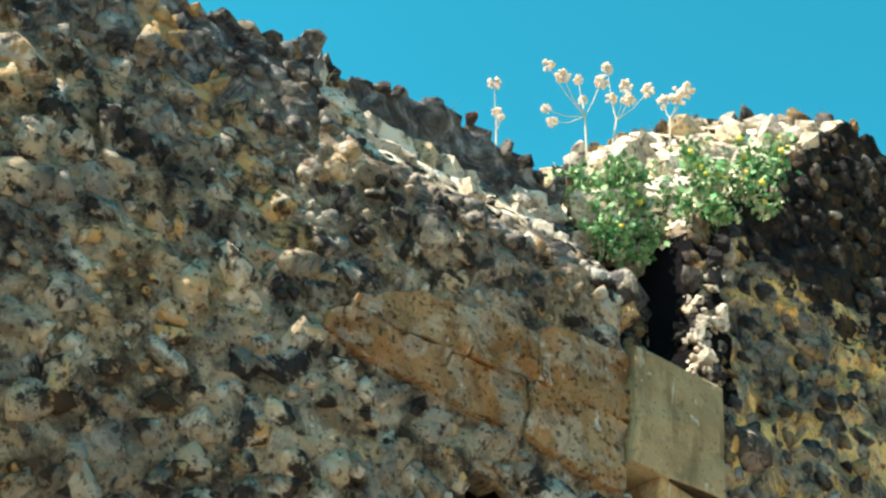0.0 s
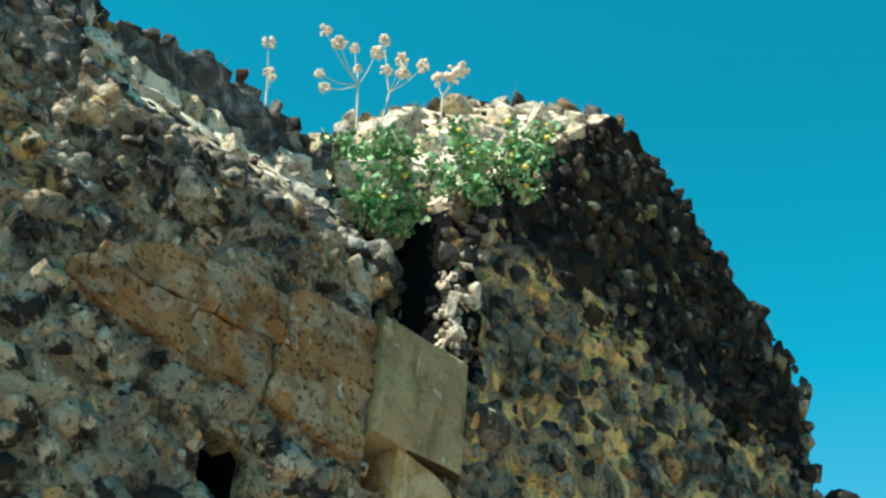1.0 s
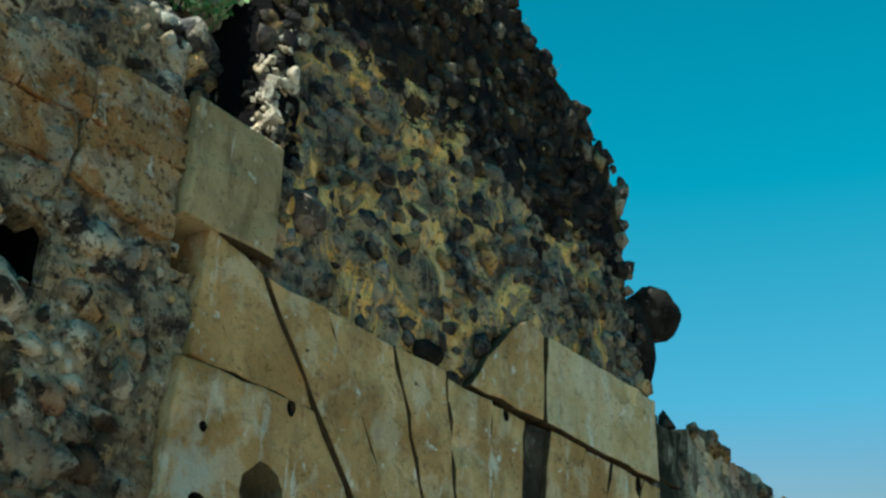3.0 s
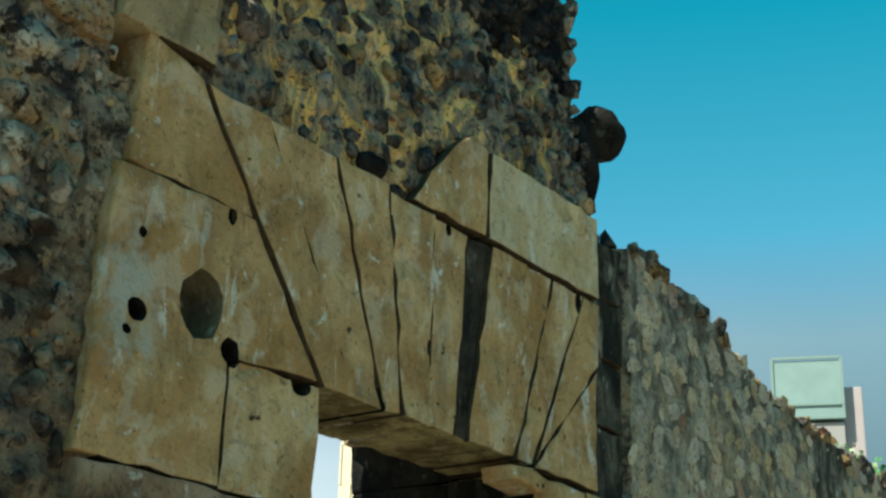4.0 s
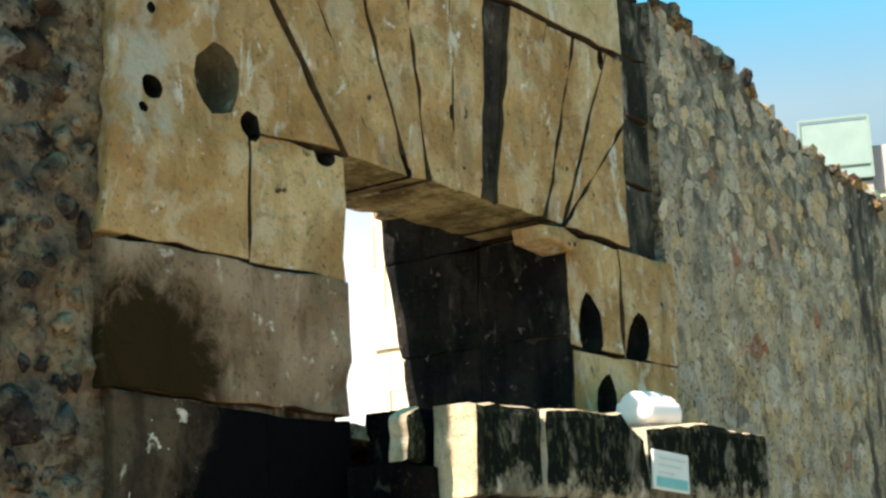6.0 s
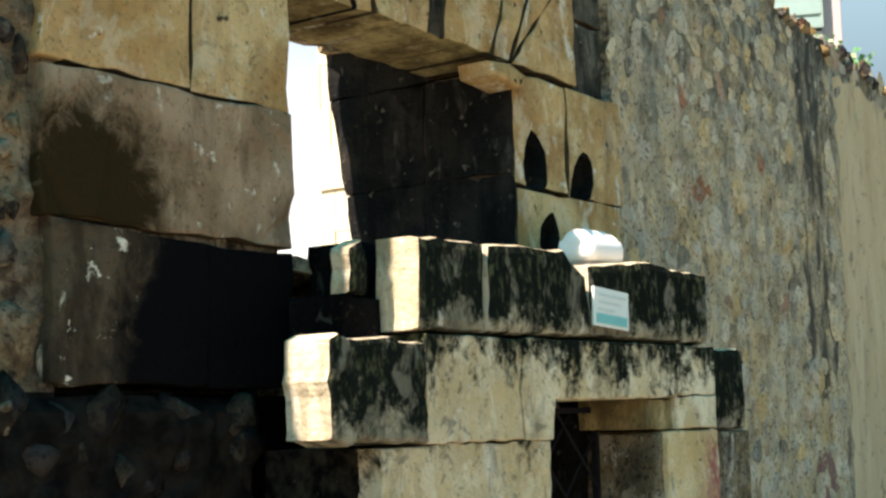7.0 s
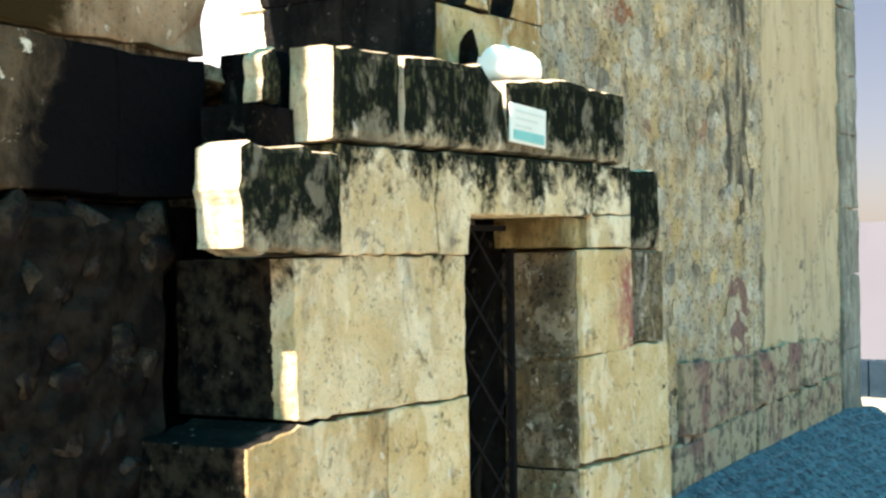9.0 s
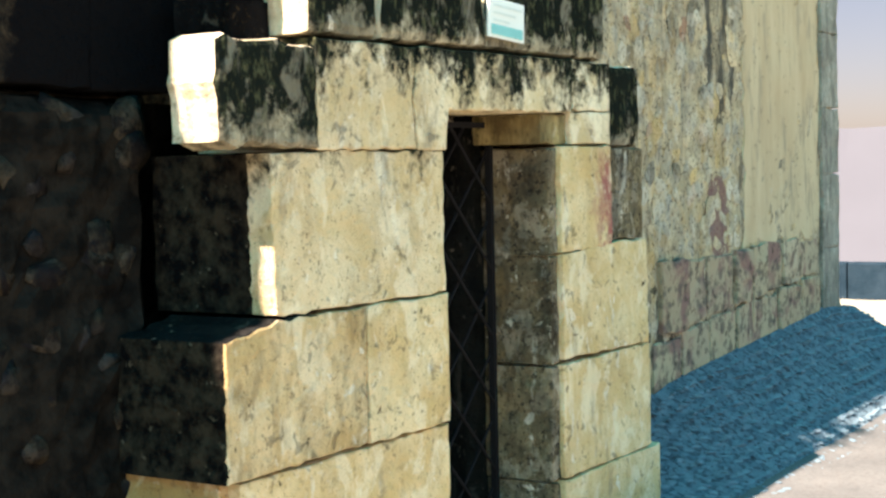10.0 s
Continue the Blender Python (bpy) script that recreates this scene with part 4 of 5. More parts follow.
x = 8.75
for row in range(2):
    x, z0 = 8.8 + 0.1 * row, (0.45, 0.85)[row]
    while x < 11.75:
        w = rnd.uniform(0.28, 0.5)
        base = ground_z(x, 0)
        za, zb = (base - 0.08, base + 0.30) if row == 0 else (base + 0.32, 1.24 + rnd.uniform(-0.03, 0.02))
        cut("stone", rect(x, min(x + w - 0.02, 11.82), za, zb), red_stone, rnd.uniform(-0.01, 0.02), 0.25, seed=int(x * 50) + row, rough=0.014)
        x += w


# ---------------------------------------------------------------- portal
portal = thing("portal", "stepped cream limestone doorway with black lichen along its top", "doorway", at=(6.1, -0.23, 0.05))


def pblock(name, poly, mat, y0=-0.464, y1=0.06, seed=0, label="", **kw):
    kw = {"bevel": 0.008, "step": 0.05, "rough": 0.006, "bow": 0.001, **kw}
    bm = block(poly, y0, y1, seed=seed, **kw)
    bm.transform(Matrix.Translation((-6.1, 0.23, -0.05)))
    ob = part(name, bm, mat, portal, label)
    # top faces at the left end take the near-black colour
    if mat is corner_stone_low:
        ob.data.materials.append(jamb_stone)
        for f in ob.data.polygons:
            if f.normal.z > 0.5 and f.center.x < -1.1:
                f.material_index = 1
    if mat in (portal_black, step_black):  # lichen on the front; sunlit left ends and top rims are coloured paler
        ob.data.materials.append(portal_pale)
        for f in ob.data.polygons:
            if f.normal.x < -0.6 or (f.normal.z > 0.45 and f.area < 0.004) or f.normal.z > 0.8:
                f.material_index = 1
    return ob


pblock("pier_stone", rect(4.60, 5.85, 0.0, 0.81), portal_stone, -0.45, seed=101)
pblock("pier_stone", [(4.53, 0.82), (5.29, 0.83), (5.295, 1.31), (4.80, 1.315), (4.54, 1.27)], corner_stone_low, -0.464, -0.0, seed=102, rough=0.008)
pblock("pier_stone", rect(5.305, 5.845, 0.825, 1.318), portal_stone, -0.464, seed=103)
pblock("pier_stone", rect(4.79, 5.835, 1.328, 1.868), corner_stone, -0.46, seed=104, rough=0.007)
pblock("ledge_stone", rect(4.55, 5.0, 0.60, 0.81), arch_stone, -0.40, 0.0, seed=105)
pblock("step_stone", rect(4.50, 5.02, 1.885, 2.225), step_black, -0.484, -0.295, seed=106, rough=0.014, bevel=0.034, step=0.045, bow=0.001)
pblock("step_stone", [(5.03, 1.87), (5.64, 1.88), (5.61, 2.06), (5.65, 2.25), (5.03, 2.25)], portal_stained, -0.47, seed=107)
pblock("lintel", [(5.66, 1.87), (5.855, 1.875), (5.87, 2.025), (6.70, 2.035), (6.90, 2.035), (6.92, 2.27), (5.67, 2.26), (5.63, 2.06)], portal_stained, -0.468, seed=108)
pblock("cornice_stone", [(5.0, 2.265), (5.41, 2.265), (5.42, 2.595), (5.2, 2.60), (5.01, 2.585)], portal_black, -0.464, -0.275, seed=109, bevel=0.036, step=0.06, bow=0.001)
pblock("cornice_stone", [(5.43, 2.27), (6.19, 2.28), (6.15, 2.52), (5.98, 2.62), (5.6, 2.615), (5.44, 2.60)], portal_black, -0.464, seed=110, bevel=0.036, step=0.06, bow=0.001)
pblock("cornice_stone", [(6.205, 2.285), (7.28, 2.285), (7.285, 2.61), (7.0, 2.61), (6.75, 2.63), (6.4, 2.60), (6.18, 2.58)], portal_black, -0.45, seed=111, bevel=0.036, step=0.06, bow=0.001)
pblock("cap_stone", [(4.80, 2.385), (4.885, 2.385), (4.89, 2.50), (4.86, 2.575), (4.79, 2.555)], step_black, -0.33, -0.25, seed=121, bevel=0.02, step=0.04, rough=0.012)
# near-black backing: deep shade beside the cornice put into the colour
pblock("backing_stone", rect(4.79, 5.0, 2.0, 2.38), shade_black, -0.305, -0.06, seed=122, bevel=0.02)
pblock("backing_stone", rect(5.02, 5.5, 2.0, 2.60), shade_black, -0.19, 0.05, seed=112, bevel=0.02)
pblock("pier_stone", [(6.93, 2.05), (7.30, 2.05), (7.30, 2.27), (6.93, 2.27)], portal_stained, -0.46, seed=113)
pblock("pier_stone", rect(6.80, 7.30, 1.425, 1.89), smeared_stone, -0.464, seed=114)
pblock("pier_stone", rect(6.90, 7.30, 1.90, 2.04), portal_stained, -0.46, seed=118)
pblock("pier_stone", [(6.80, 0.95), (7.69, 0.93), (7.68, 1.44), (7.4, 1.44), (6.80, 1.41)], portal_stone, -0.464, seed=115)
pblock("pier_stone", rect(6.79, 7.70, 0.42, 0.925), portal_stone, -0.464, seed=116)
pblock("pier_stone", rect(6.78, 7.79, 0.02, 0.41), portal_stone, -0.47, seed=117)
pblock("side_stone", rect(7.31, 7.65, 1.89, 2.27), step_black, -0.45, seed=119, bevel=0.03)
pblock("side_stone", rect(7.31, 7.66, 1.45, 1.88), reveal_stone, -0.455, seed=120)
# stones of the right reveal, set back from the pier's face
for z0, z1, s in ((0.02, 0.405, 1), (0.415, 0.92, 2), (0.93, 1.405, 3), (1.415, 1.88, 4)):
    pblock("reveal_stone", rect(6.72 + 0.01 * (s % 2), 6.795, z0, z1), reveal_stone, -0.44, -0.10, seed=130 + s, rough=0.006, bevel=0.01)
pblock("impost_stone", [(6.66, 1.90), (6.89, 1.90), (6.89, 2.025), (6.66, 2.025)], olive_brown_stone, -0.44, -0.10, seed=136)

# lattice gate in the doorway
gate = thing("lattice_gate", "closed black iron lattice gate in the doorway", "gate", at=(6.29, -0.15, 0.05))
bm = bmesh.new()
for a in (0.0, 0.83):
    box(bm, -0.415 + a - 0.012, -0.415 + a + 0.012, -0.015, 0.015, 0.0, 1.95)
for z in (0.0, 1.925):
    box(bm, -0.415, 0.415, -0.013, 0.013, z, z + 0.025)
part("gate_frame", bm, iron_mat, gate)
for k in range(-3, 7):
    for sgn in (1, -1):
        z = 0.1 + k * 0.3
        lo, hi = -0.41, 0.41
        pa, pb = (lo, z), (hi, z + 0.82)
        ta, tb = max(0, (0.02 - pa[1]) / 0.82), min(1, (1.93 - pa[1]) / 0.82)
        if tb - ta > 0.08:
            xa, xb = lo + 0.82 * ta, lo + 0.82 * tb
            bm = bmesh.new()
            rod(bm, (sgn * xa, 0.008 * sgn, z + 0.82 * ta), (sgn * xb, 0.008 * sgn, z + 0.82 * tb), 0.007, 0.007)
            part("lattice_bar", bm, iron_mat, gate)

# passage lining added behind the gate, its darkness put into the colour
passage = tagged(new("passage"), "stone passage behind the gate, darkened in its colour", "passage", kind="structure")
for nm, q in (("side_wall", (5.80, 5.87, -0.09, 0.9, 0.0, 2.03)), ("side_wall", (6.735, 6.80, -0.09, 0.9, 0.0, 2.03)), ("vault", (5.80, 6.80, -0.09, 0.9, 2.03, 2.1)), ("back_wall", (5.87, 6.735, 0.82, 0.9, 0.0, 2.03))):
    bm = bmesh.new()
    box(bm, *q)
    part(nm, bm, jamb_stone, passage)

# information plate on the cornice
plate = thing("information_plate", "small pale plate with a teal band fixed to the cornice", "sign", at=(6.325, -0.468, 2.40))
bm = bmesh.new()
box(bm, -0.145, 0.145, -0.006, 0.006, -0.080, 0.080, 0.003)
part("board", bm, plate_mat, plate)
bm = bmesh.new()
box(bm, -0.125, 0.125, -0.010, -0.004, -0.068, -0.028)
part("band", bm, teal_mat, plate, "teal printed band")
for k in range(3):
    bm = bmesh.new()
    box(bm, -0.11, 0.12 - 0.05 * k, -0.009, -0.004, 0.045 - 0.03 * k, 0.055 - 0.03 * k)
    part("text_bar", bm, grey_print, plate)
plate.rotation_euler = (0, radians(3), 0)

# white floodlight on the cornice
lamp = thing("floodlight", "white ribbed floodlight standing on the doorway's cornice", "lamp", at=(6.525, -0.27, 2.605))
bm = bmesh.new()
box(bm, -0.15, 0.15, -0.09, 0.09, 0.012, 0.122, 0.04)
part("housing", bm, white_mat, lamp, smooth=True)
for k in range(5):
    bm = bmesh.new()
    bmesh.ops.create_uvsphere(bm, u_segments=14, v_segments=10, radius=1.0)
    bm.transform(Matrix.Translation((-0.116 + 0.058 * k, 0, 0.088)) @ Matrix.Diagonal((0.037, 0.078, 0.070 + 0.006 * (k in (1, 2, 3)), 1)))
    part("rib", bm, white_mat, lamp, smooth=True)
bm = bmesh.new()
box(bm, -0.1, 0.1, -0.05, 0.05, 0.0, 0.02)
part("foot", bm, white_mat, lamp)


# ---------------------------------------------------------------- rubble stones
def hull_bm(seed, n=17):
    rnd = random.Random(seed)
    bm = bmesh.new()
    for _ in range(n):
        v = Vector((rnd.gauss(0, 1), rnd.gauss(0, 1), rnd.gauss(0, 1))).normalized()
        bm.verts.new((v.x * rnd.uniform(0.8, 1.1), v.y * rnd.uniform(0.6, 0.9), v.z * rnd.uniform(0.7, 1.0)))
    res = bmesh.ops.convex_hull(bm, input=bm.verts)
    loose = [g for g in res["geom_interior"] if isinstance(g, bmesh.types.BMVert)]
    bmesh.ops.delete(bm, geom=loose, context="VERTS")
    return bm


HULLS = []
for s in range(14):
    bm = hull_bm(s + 1)
    bm.verts.index_update()
    HULLS.append((np.array([v.co[:] for v in bm.verts]), [[v.index for v in f.verts] for f in bm.faces]))
    bm.free()
HULL_MESH = []
for vs, fs in HULLS:
    me = bpy.data.meshes.new("stone")
    me.from_pydata(vs.tolist(), [], fs)
    me.materials.append(light_stone)
    me.shade_smooth()
    HULL_MESH.append(me)


def inside(x, z, poly):
    hit = False
    for (xa, za), (xb, zb) in zip(poly, poly[1:] + poly[:1]):
        if (za > z) != (zb > z) and x < (xb - xa) * (z - za) / (zb - za) + xa:
            hit = not hit
    return hit


def clear(x, z, r):
    for p in ASHLAR:
        xs, zs = [q[0] for q in p], [q[1] for q in p]
        if min(xs) - r < x < max(xs) + r and min(zs) - r < z < max(zs) + r:
            if inside(x, z, p) or inside(x + r, z, p) or inside(x - r, z, p) or inside(x, z + r, p) or inside(x, z - r, p):
                return False
    return not (WIN[0] - r < x < WIN[1] + r and WIN[2] - r < z < WIN[3] + r)


def scatter(x0, x1, z0, z1, step, size, seed, keep=None):
    """Places for stones in a stretch of the wall: x, z, radius."""
    rnd = random.Random(seed)
    out = []
    nx, nz = int((x1 - x0) / step), int((z1 - z0) / step)
    for j in range(nz):
        for i in range(nx):
            x = x0 + (i + 0.5 * (j % 2) + rnd.uniform(0.1, 0.9)) * step
            z = z0 + (j + rnd.uniform(0.1, 0.9)) * step
            r = rnd.uniform(*size) * (1.5 if rnd.random() < 0.12 else 1)
            if z > lerp_table(x, TOP) + 0.02 or z < ground_z(x, 0) or not clear(x, z, r * 0.7) or (keep and not keep(x, z)):
                continue
            out.append((x, z, r))
    return out


def stone_pose(x, z, r, rnd, proud=-0.22, flat=0.85, tilt=0.5):
    y = front(x, z) - r * proud * flat
    return Matrix.LocRotScale((x, y, z), Euler((rnd.uniform(-tilt, tilt), rnd.uniform(0, 6.28), rnd.uniform(-0.8, 0.8) * tilt)), (r * rnd.uniform(0.9, 1.35), r * flat, r * rnd.uniform(0.75, 1.05)))


def heap(name, places, mat, label, seed, proud=0.25, flat=1.0, tilt=0.5, smooth=False):
    rnd = random.Random(seed)
    vs, fs, n = [], [], 0
    for x, z, r in places:
        hv, hf = HULLS[rnd.randrange(len(HULLS))]
        m = np.array(stone_pose(x, z, r, rnd, proud, flat, tilt))
        vs.append(hv @ m[:3, :3].T + m[:3, 3])
        fs += [[a + n for a in f] for f in hf]
        n += len(hv)
    me = bpy.data.meshes.new(name)
    me.from_pydata(np.concatenate(vs).tolist(), [], fs)
    me.materials.append(mat)
    if smooth:
        me.shade_smooth()
    ob = new(name, me)
    ob.parent = wall
    return tagged(ob, label, kind="stuff")


ASHLAR.append(rect(3.10, 3.26, 4.16, 4.33))
near = scatter(1.0, 3.72, 3.4, 5.3, 0.115, (0.035, 0.10), 11)
rnd = random.Random(3)
nearest = sorted(near, key=lambda p: abs(p[0] - 2.9) + abs(p[1] - 4.1))
for x, z, r in nearest[:280]:
    ob = new("rubble_stone", HULL_MESH[rnd.randrange(len(HULL_MESH))])
    ob.matrix_world = stone_pose(x, z, r, rnd)
    ob.parent = wall
left = nearest[280:]
# places for the dark brown stones low on the wall
damp = scatter(-0.5, 3.78, 1.9, 3.42, 0.1, (0.03, 0.065), 13)
left += scatter(1.2, 3.9, 3.3, 5.9, 0.085, (0.016, 0.032), 14)
left += scatter(0.2, 3.85, 5.2, 5.75, 0.09, (0.03, 0.07), 12, lambda x, z: not (x > 2.3 and z > 5.42))
crest = scatter(2.0, 3.85, 5.42, 5.95, 0.12, (0.04, 0.10), 12, lambda x, z: noise.noise((x * 5, 2, z * 5)) > -0.1 and x > 2.4 and z > 5.54 + 0.2 * max(0, x - 3.2)) + scatter(3.75, 5.4, 5.4, 7.4, 0.14, (0.045, 0.13), 27, lambda x, z: z > 5.5 + (x - 3.75) * 1.05)
heap("rubble", left, light_stones, "grey and brown rubble stones", 21, -0.15, 1.0, 0.5, True)
heap("rubble", damp, dark_brown_stones, "dark brown rubble stones low on the wall", 31, -0.15, 1.0, 0.5, True)
heap("rubble", crest, crest_stones, "stones on the sloping crest, coloured pale for the sun on them", 28, 0.0, 0.9, 0.7)
mass = scatter(4.15, 6.95, 4.5, 7.3, 0.10, (0.03, 0.07), 15, lambda x, z: (noise.noise((x * 4, 0, z * 3)) > -0.22 or z > 6.2 or x > 6.3) and (x > 5.2 or z < 5.55 + (x - 3.75) * 1.05)) + scatter(3.72, 4.3, 5.08, 5.5, 0.08, (0.03, 0.06), 16) + scatter(3.74, 4.28, 5.4, 5.98, 0.075, (0.03, 0.06), 116) + scatter(4.15, 6.95, 4.5, 7.3, 0.13, (0.014, 0.026), 17)
high = [p for p in mass if (p[0] - 5.0) * 0.16 + (p[1] - 5.85) * 1.0 + 0.6 * noise.noise((p[0] * 3, 1, p[1] * 3)) > 0.05]
heap("rubble", high, black_stones, "black lichen-covered rubble high on the mass", 32, 0.1, 0.9, 0.5, True)
mass = [p for p in mass if p not in high]
heap("rubble", mass, dark_stones, "dark lichen-covered rubble stones", 22, -0.1, 0.8, 0.5, True)
pale = scatter(7.25, 10.3, 0.4, 4.9, 0.14, (0.05, 0.09), 18, lambda x, z: noise.noise((x * 2, 5, z * 2)) > -0.3 and not (9.6 < x < 10.1 and z > 2.4)) + scatter(7.25, 10.3, 0.4, 4.9, 0.2, (0.015, 0.03), 19) + scatter(10.3, 12.2, 4.0, 4.4, 0.12, (0.05, 0.08), 20)
heap("rubble", pale, pale_stones, "pale mortared rubble stones", 23, 0.5, 0.06, 0.03)
# rubble beside the doorway, darkened in colour for the shade there
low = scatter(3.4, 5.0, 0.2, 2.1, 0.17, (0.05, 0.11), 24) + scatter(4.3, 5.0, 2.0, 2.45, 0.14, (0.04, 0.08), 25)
heap("rubble", low, shade_stones, "rubble stones beside the doorway, darkened for the shade there", 26, -0.35, 0.5, 0.2, True)

# ragged stones along the top edge
rnd = random.Random(8)
edge = []
x = 1.0
while x < 12.1:
    r = rnd.uniform(0.035, 0.075)
    edge.append((x, lerp_table(x, TOP) + rnd.uniform(-0.05, 0.03), r))
    x += r * 1.5
ledge_vs, ledge_fs, n = [], [], 0
for x, z, r in edge:
    for k in range(3):
        hv, hf = HULLS[rnd.randrange(len(HULLS))]
        y = min(front(x, z) + 0.02 + 0.22 * k + rnd.uniform(-0.04, 0.05), 0.98)
        m = np.array(Matrix.LocRotScale((x + rnd.uniform(-0.04, 0.04), y, z), Euler((rnd.uniform(0, 3), rnd.uniform(0, 6), 0)), (r * 1.2, r, r)))
        ledge_vs.append(hv @ m[:3, :3].T + m[:3, 3])
        ledge_fs += [[a + n for a in f] for f in hf]
        n += len(hv)
# the broken right-hand edge of the tall mass
for k in range(60):
    z = 4.95 + 1.45 * k / 60
    for q in range(2):
        hv, hf = HULLS[rnd.randrange(len(HULLS))]
        r = rnd.uniform(0.03, 0.065)
        x = lerp_table(z, [(4.9, 6.9), (5.5, 6.88), (5.9, 6.92), (6.3, 7.03), (6.4, 6.95)]) + rnd.uniform(-0.05, 0.02)
        m = np.array(Matrix.LocRotScale((x, 0.12 * (z - 4.9) + 0.05 + 0.3 * q + rnd.uniform(-0.04, 0.1), z), Euler((rnd.uniform(0, 3), rnd.uniform(0, 6), 0)), (r * 1.1, r, r)))
        ledge_vs.append(hv @ m[:3, :3].T + m[:3, 3])
        ledge_fs += [[a + n for a in f] for f in hf]
        n += len(hv)
me = bpy.data.meshes.new("coping_rubble")
me.from_pydata(np.concatenate(ledge_vs).tolist(), [], ledge_fs)
me.materials.append(dark_stones)
ob = new("coping_rubble", me)
ob.parent = wall
tagged(ob, "loose broken stones along the ragged top", kind="stuff")

# stones in the broken left side of the tall mass, coloured sunlit pale
rnd = random.Random(81)
vs, fs, n = [], [], 0
for k in range(150):
    hv, hf = HULLS[rnd.randrange(len(HULLS))]
    z = rnd.uniform(5.08, 5.95)
    r = rnd.uniform(0.010, 0.026) * (2.0 if rnd.random() < 0.2 else 1)
    m = np.array(Matrix.LocRotScale((4.2 + 0.35 * max(0, z - 5.5) + 0.09 * noise.noise((0, 3, z * 3)) + rnd.gauss(0, 0.03), rnd.uniform(-0.02, 0.12) + 0.12 * (z - 4.9), z), Euler((rnd.uniform(0, 3), rnd.uniform(0, 6), 0)), (r * 1.1, r, r)))
    vs.append(hv @ m[:3, :3].T + m[:3, 3])
    fs += [[a + n for a in f] for f in hf]
    n += len(hv)
me = bpy.data.meshes.new("rubble")
me.from_pydata(np.concatenate(vs).tolist(), [], fs)
me.materials.append(crest_stones)
ob = new("rubble", me)
ob.parent = wall
tagged(ob, "pale broken stones in the mass's side", kind="stuff")

# darkened stones that carry the nook's shade in their colour
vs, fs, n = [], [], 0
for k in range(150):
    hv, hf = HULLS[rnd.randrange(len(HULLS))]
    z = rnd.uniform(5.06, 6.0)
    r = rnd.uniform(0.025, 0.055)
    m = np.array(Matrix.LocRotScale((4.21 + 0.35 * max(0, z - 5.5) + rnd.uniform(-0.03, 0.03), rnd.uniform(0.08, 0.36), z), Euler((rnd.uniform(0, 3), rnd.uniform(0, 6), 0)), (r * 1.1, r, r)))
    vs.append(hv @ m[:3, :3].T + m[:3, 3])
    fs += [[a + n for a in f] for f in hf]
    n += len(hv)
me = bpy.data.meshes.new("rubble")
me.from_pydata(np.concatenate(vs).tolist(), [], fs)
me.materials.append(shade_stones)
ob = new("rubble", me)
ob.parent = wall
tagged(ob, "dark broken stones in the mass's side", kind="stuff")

# round stone jutting from the broken edge
bm = bmesh.new()
bmesh.ops.create_icosphere(bm, subdivisions=3, radius=0.165)
for v in bm.verts:
    v.co = Vector((v.co.x * 1.0, v.co.y, v.co.z * 0.92)) * (1 + 0.22 * noise.noise(v.co * 9) + 0.09 * noise.noise(v.co * 25))
bm.transform(Matrix.Translation((7.19, 0.16, 5.55)))
part("jutting_stone", bm, jamb_stone, wall, "dark round stone jutting from the broken edge", True)
bm = bmesh.new()
bmesh.ops.create_icosphere(bm, subdivisions=3, radius=0.14)
for v in bm.verts:
    v.co = Vector((v.co.x * 0.8, v.co.y, v.co.z * 1.9)) * (1 + 0.26 * noise.noise(v.co * 9) + 0.10 * noise.noise(v.co * 25))
bm.transform(Matrix.Translation((7.0, 0.18, 5.30)))
part("jutting_stone", bm, jamb_stone, wall, "", True)

for nm, at, r, mt, lb in (("loose_stone", (8.2, 0.15, 4.86), 0.09, pale_stones, "pale loose stone on the wall's top"), ("dark_stone", (5.15, 0.04, 4.56), 0.08, jamb_stone, "rounded black stone above the arch")):
    bm = bmesh.new()
    bmesh.ops.create_icosphere(bm, subdivisions=2, radius=r)
    for v in bm.verts:
        v.co = Vector((v.co.x, v.co.y * 0.8, v.co.z * 0.8)) * (1 + 0.2 * noise.noise(v.co * 12 + Vector(at)))
    bm.transform(Matrix.Translation(at))
    part(nm, bm, mt, wall, lb)

# ---------------------------------------------------------------- parapet, far ruin, tower
bm = bmesh.new()
y = 5.5
rnd = random.Random(4)
parapet = tagged(new("parapet"), "low dark stone parapet at the end of the street", "parapet", kind="structure")
parapet.location = (20.0, 0, 0.0)
while y > -14:
    w = rnd.uniform(0.5, 0.8)
    bm = bmesh.new()
    box(bm, -0.14, 0.14, y - w + 0.012, y, -0.05, 0.50 + rnd.uniform(-0.012, 0.012), 0.02)
    part("parapet_stone", bm, parapet_mat, parapet)
    y -= w

# added far backdrop in the haze's colour, hiding the ground's horizon
bm = bmesh.new()
low_row, high_row = [], []
for k in range(81):
    a = radians(-55 + 110 * k / 80)
    px, py = 850 * math.cos(a), 850 * math.sin(a)
    low_row.append(bm.verts.new((px, py, -95)))
    high_row.append(bm.verts.new((px + 60, py, 22 + 9 * noise.noise((k * 0.13, 2, 0)) + 3 * noise.noise((k * 0.5, 5, 0)))))
for k in range(80):
    bm.faces.new((low_row[k + 1], low_row[k], high_row[k], high_row[k + 1]))
tagged(part("backdrop", bm, haze_mat, None, "far lilac-grey backdrop that stands for haze"), category="hills", kind="structure")

far = thing("ruin_wall", "sunlit cream ruin wall behind the opening", "wall", at=(12.4, 4.6, 0.7))
rnd = random.Random(6)
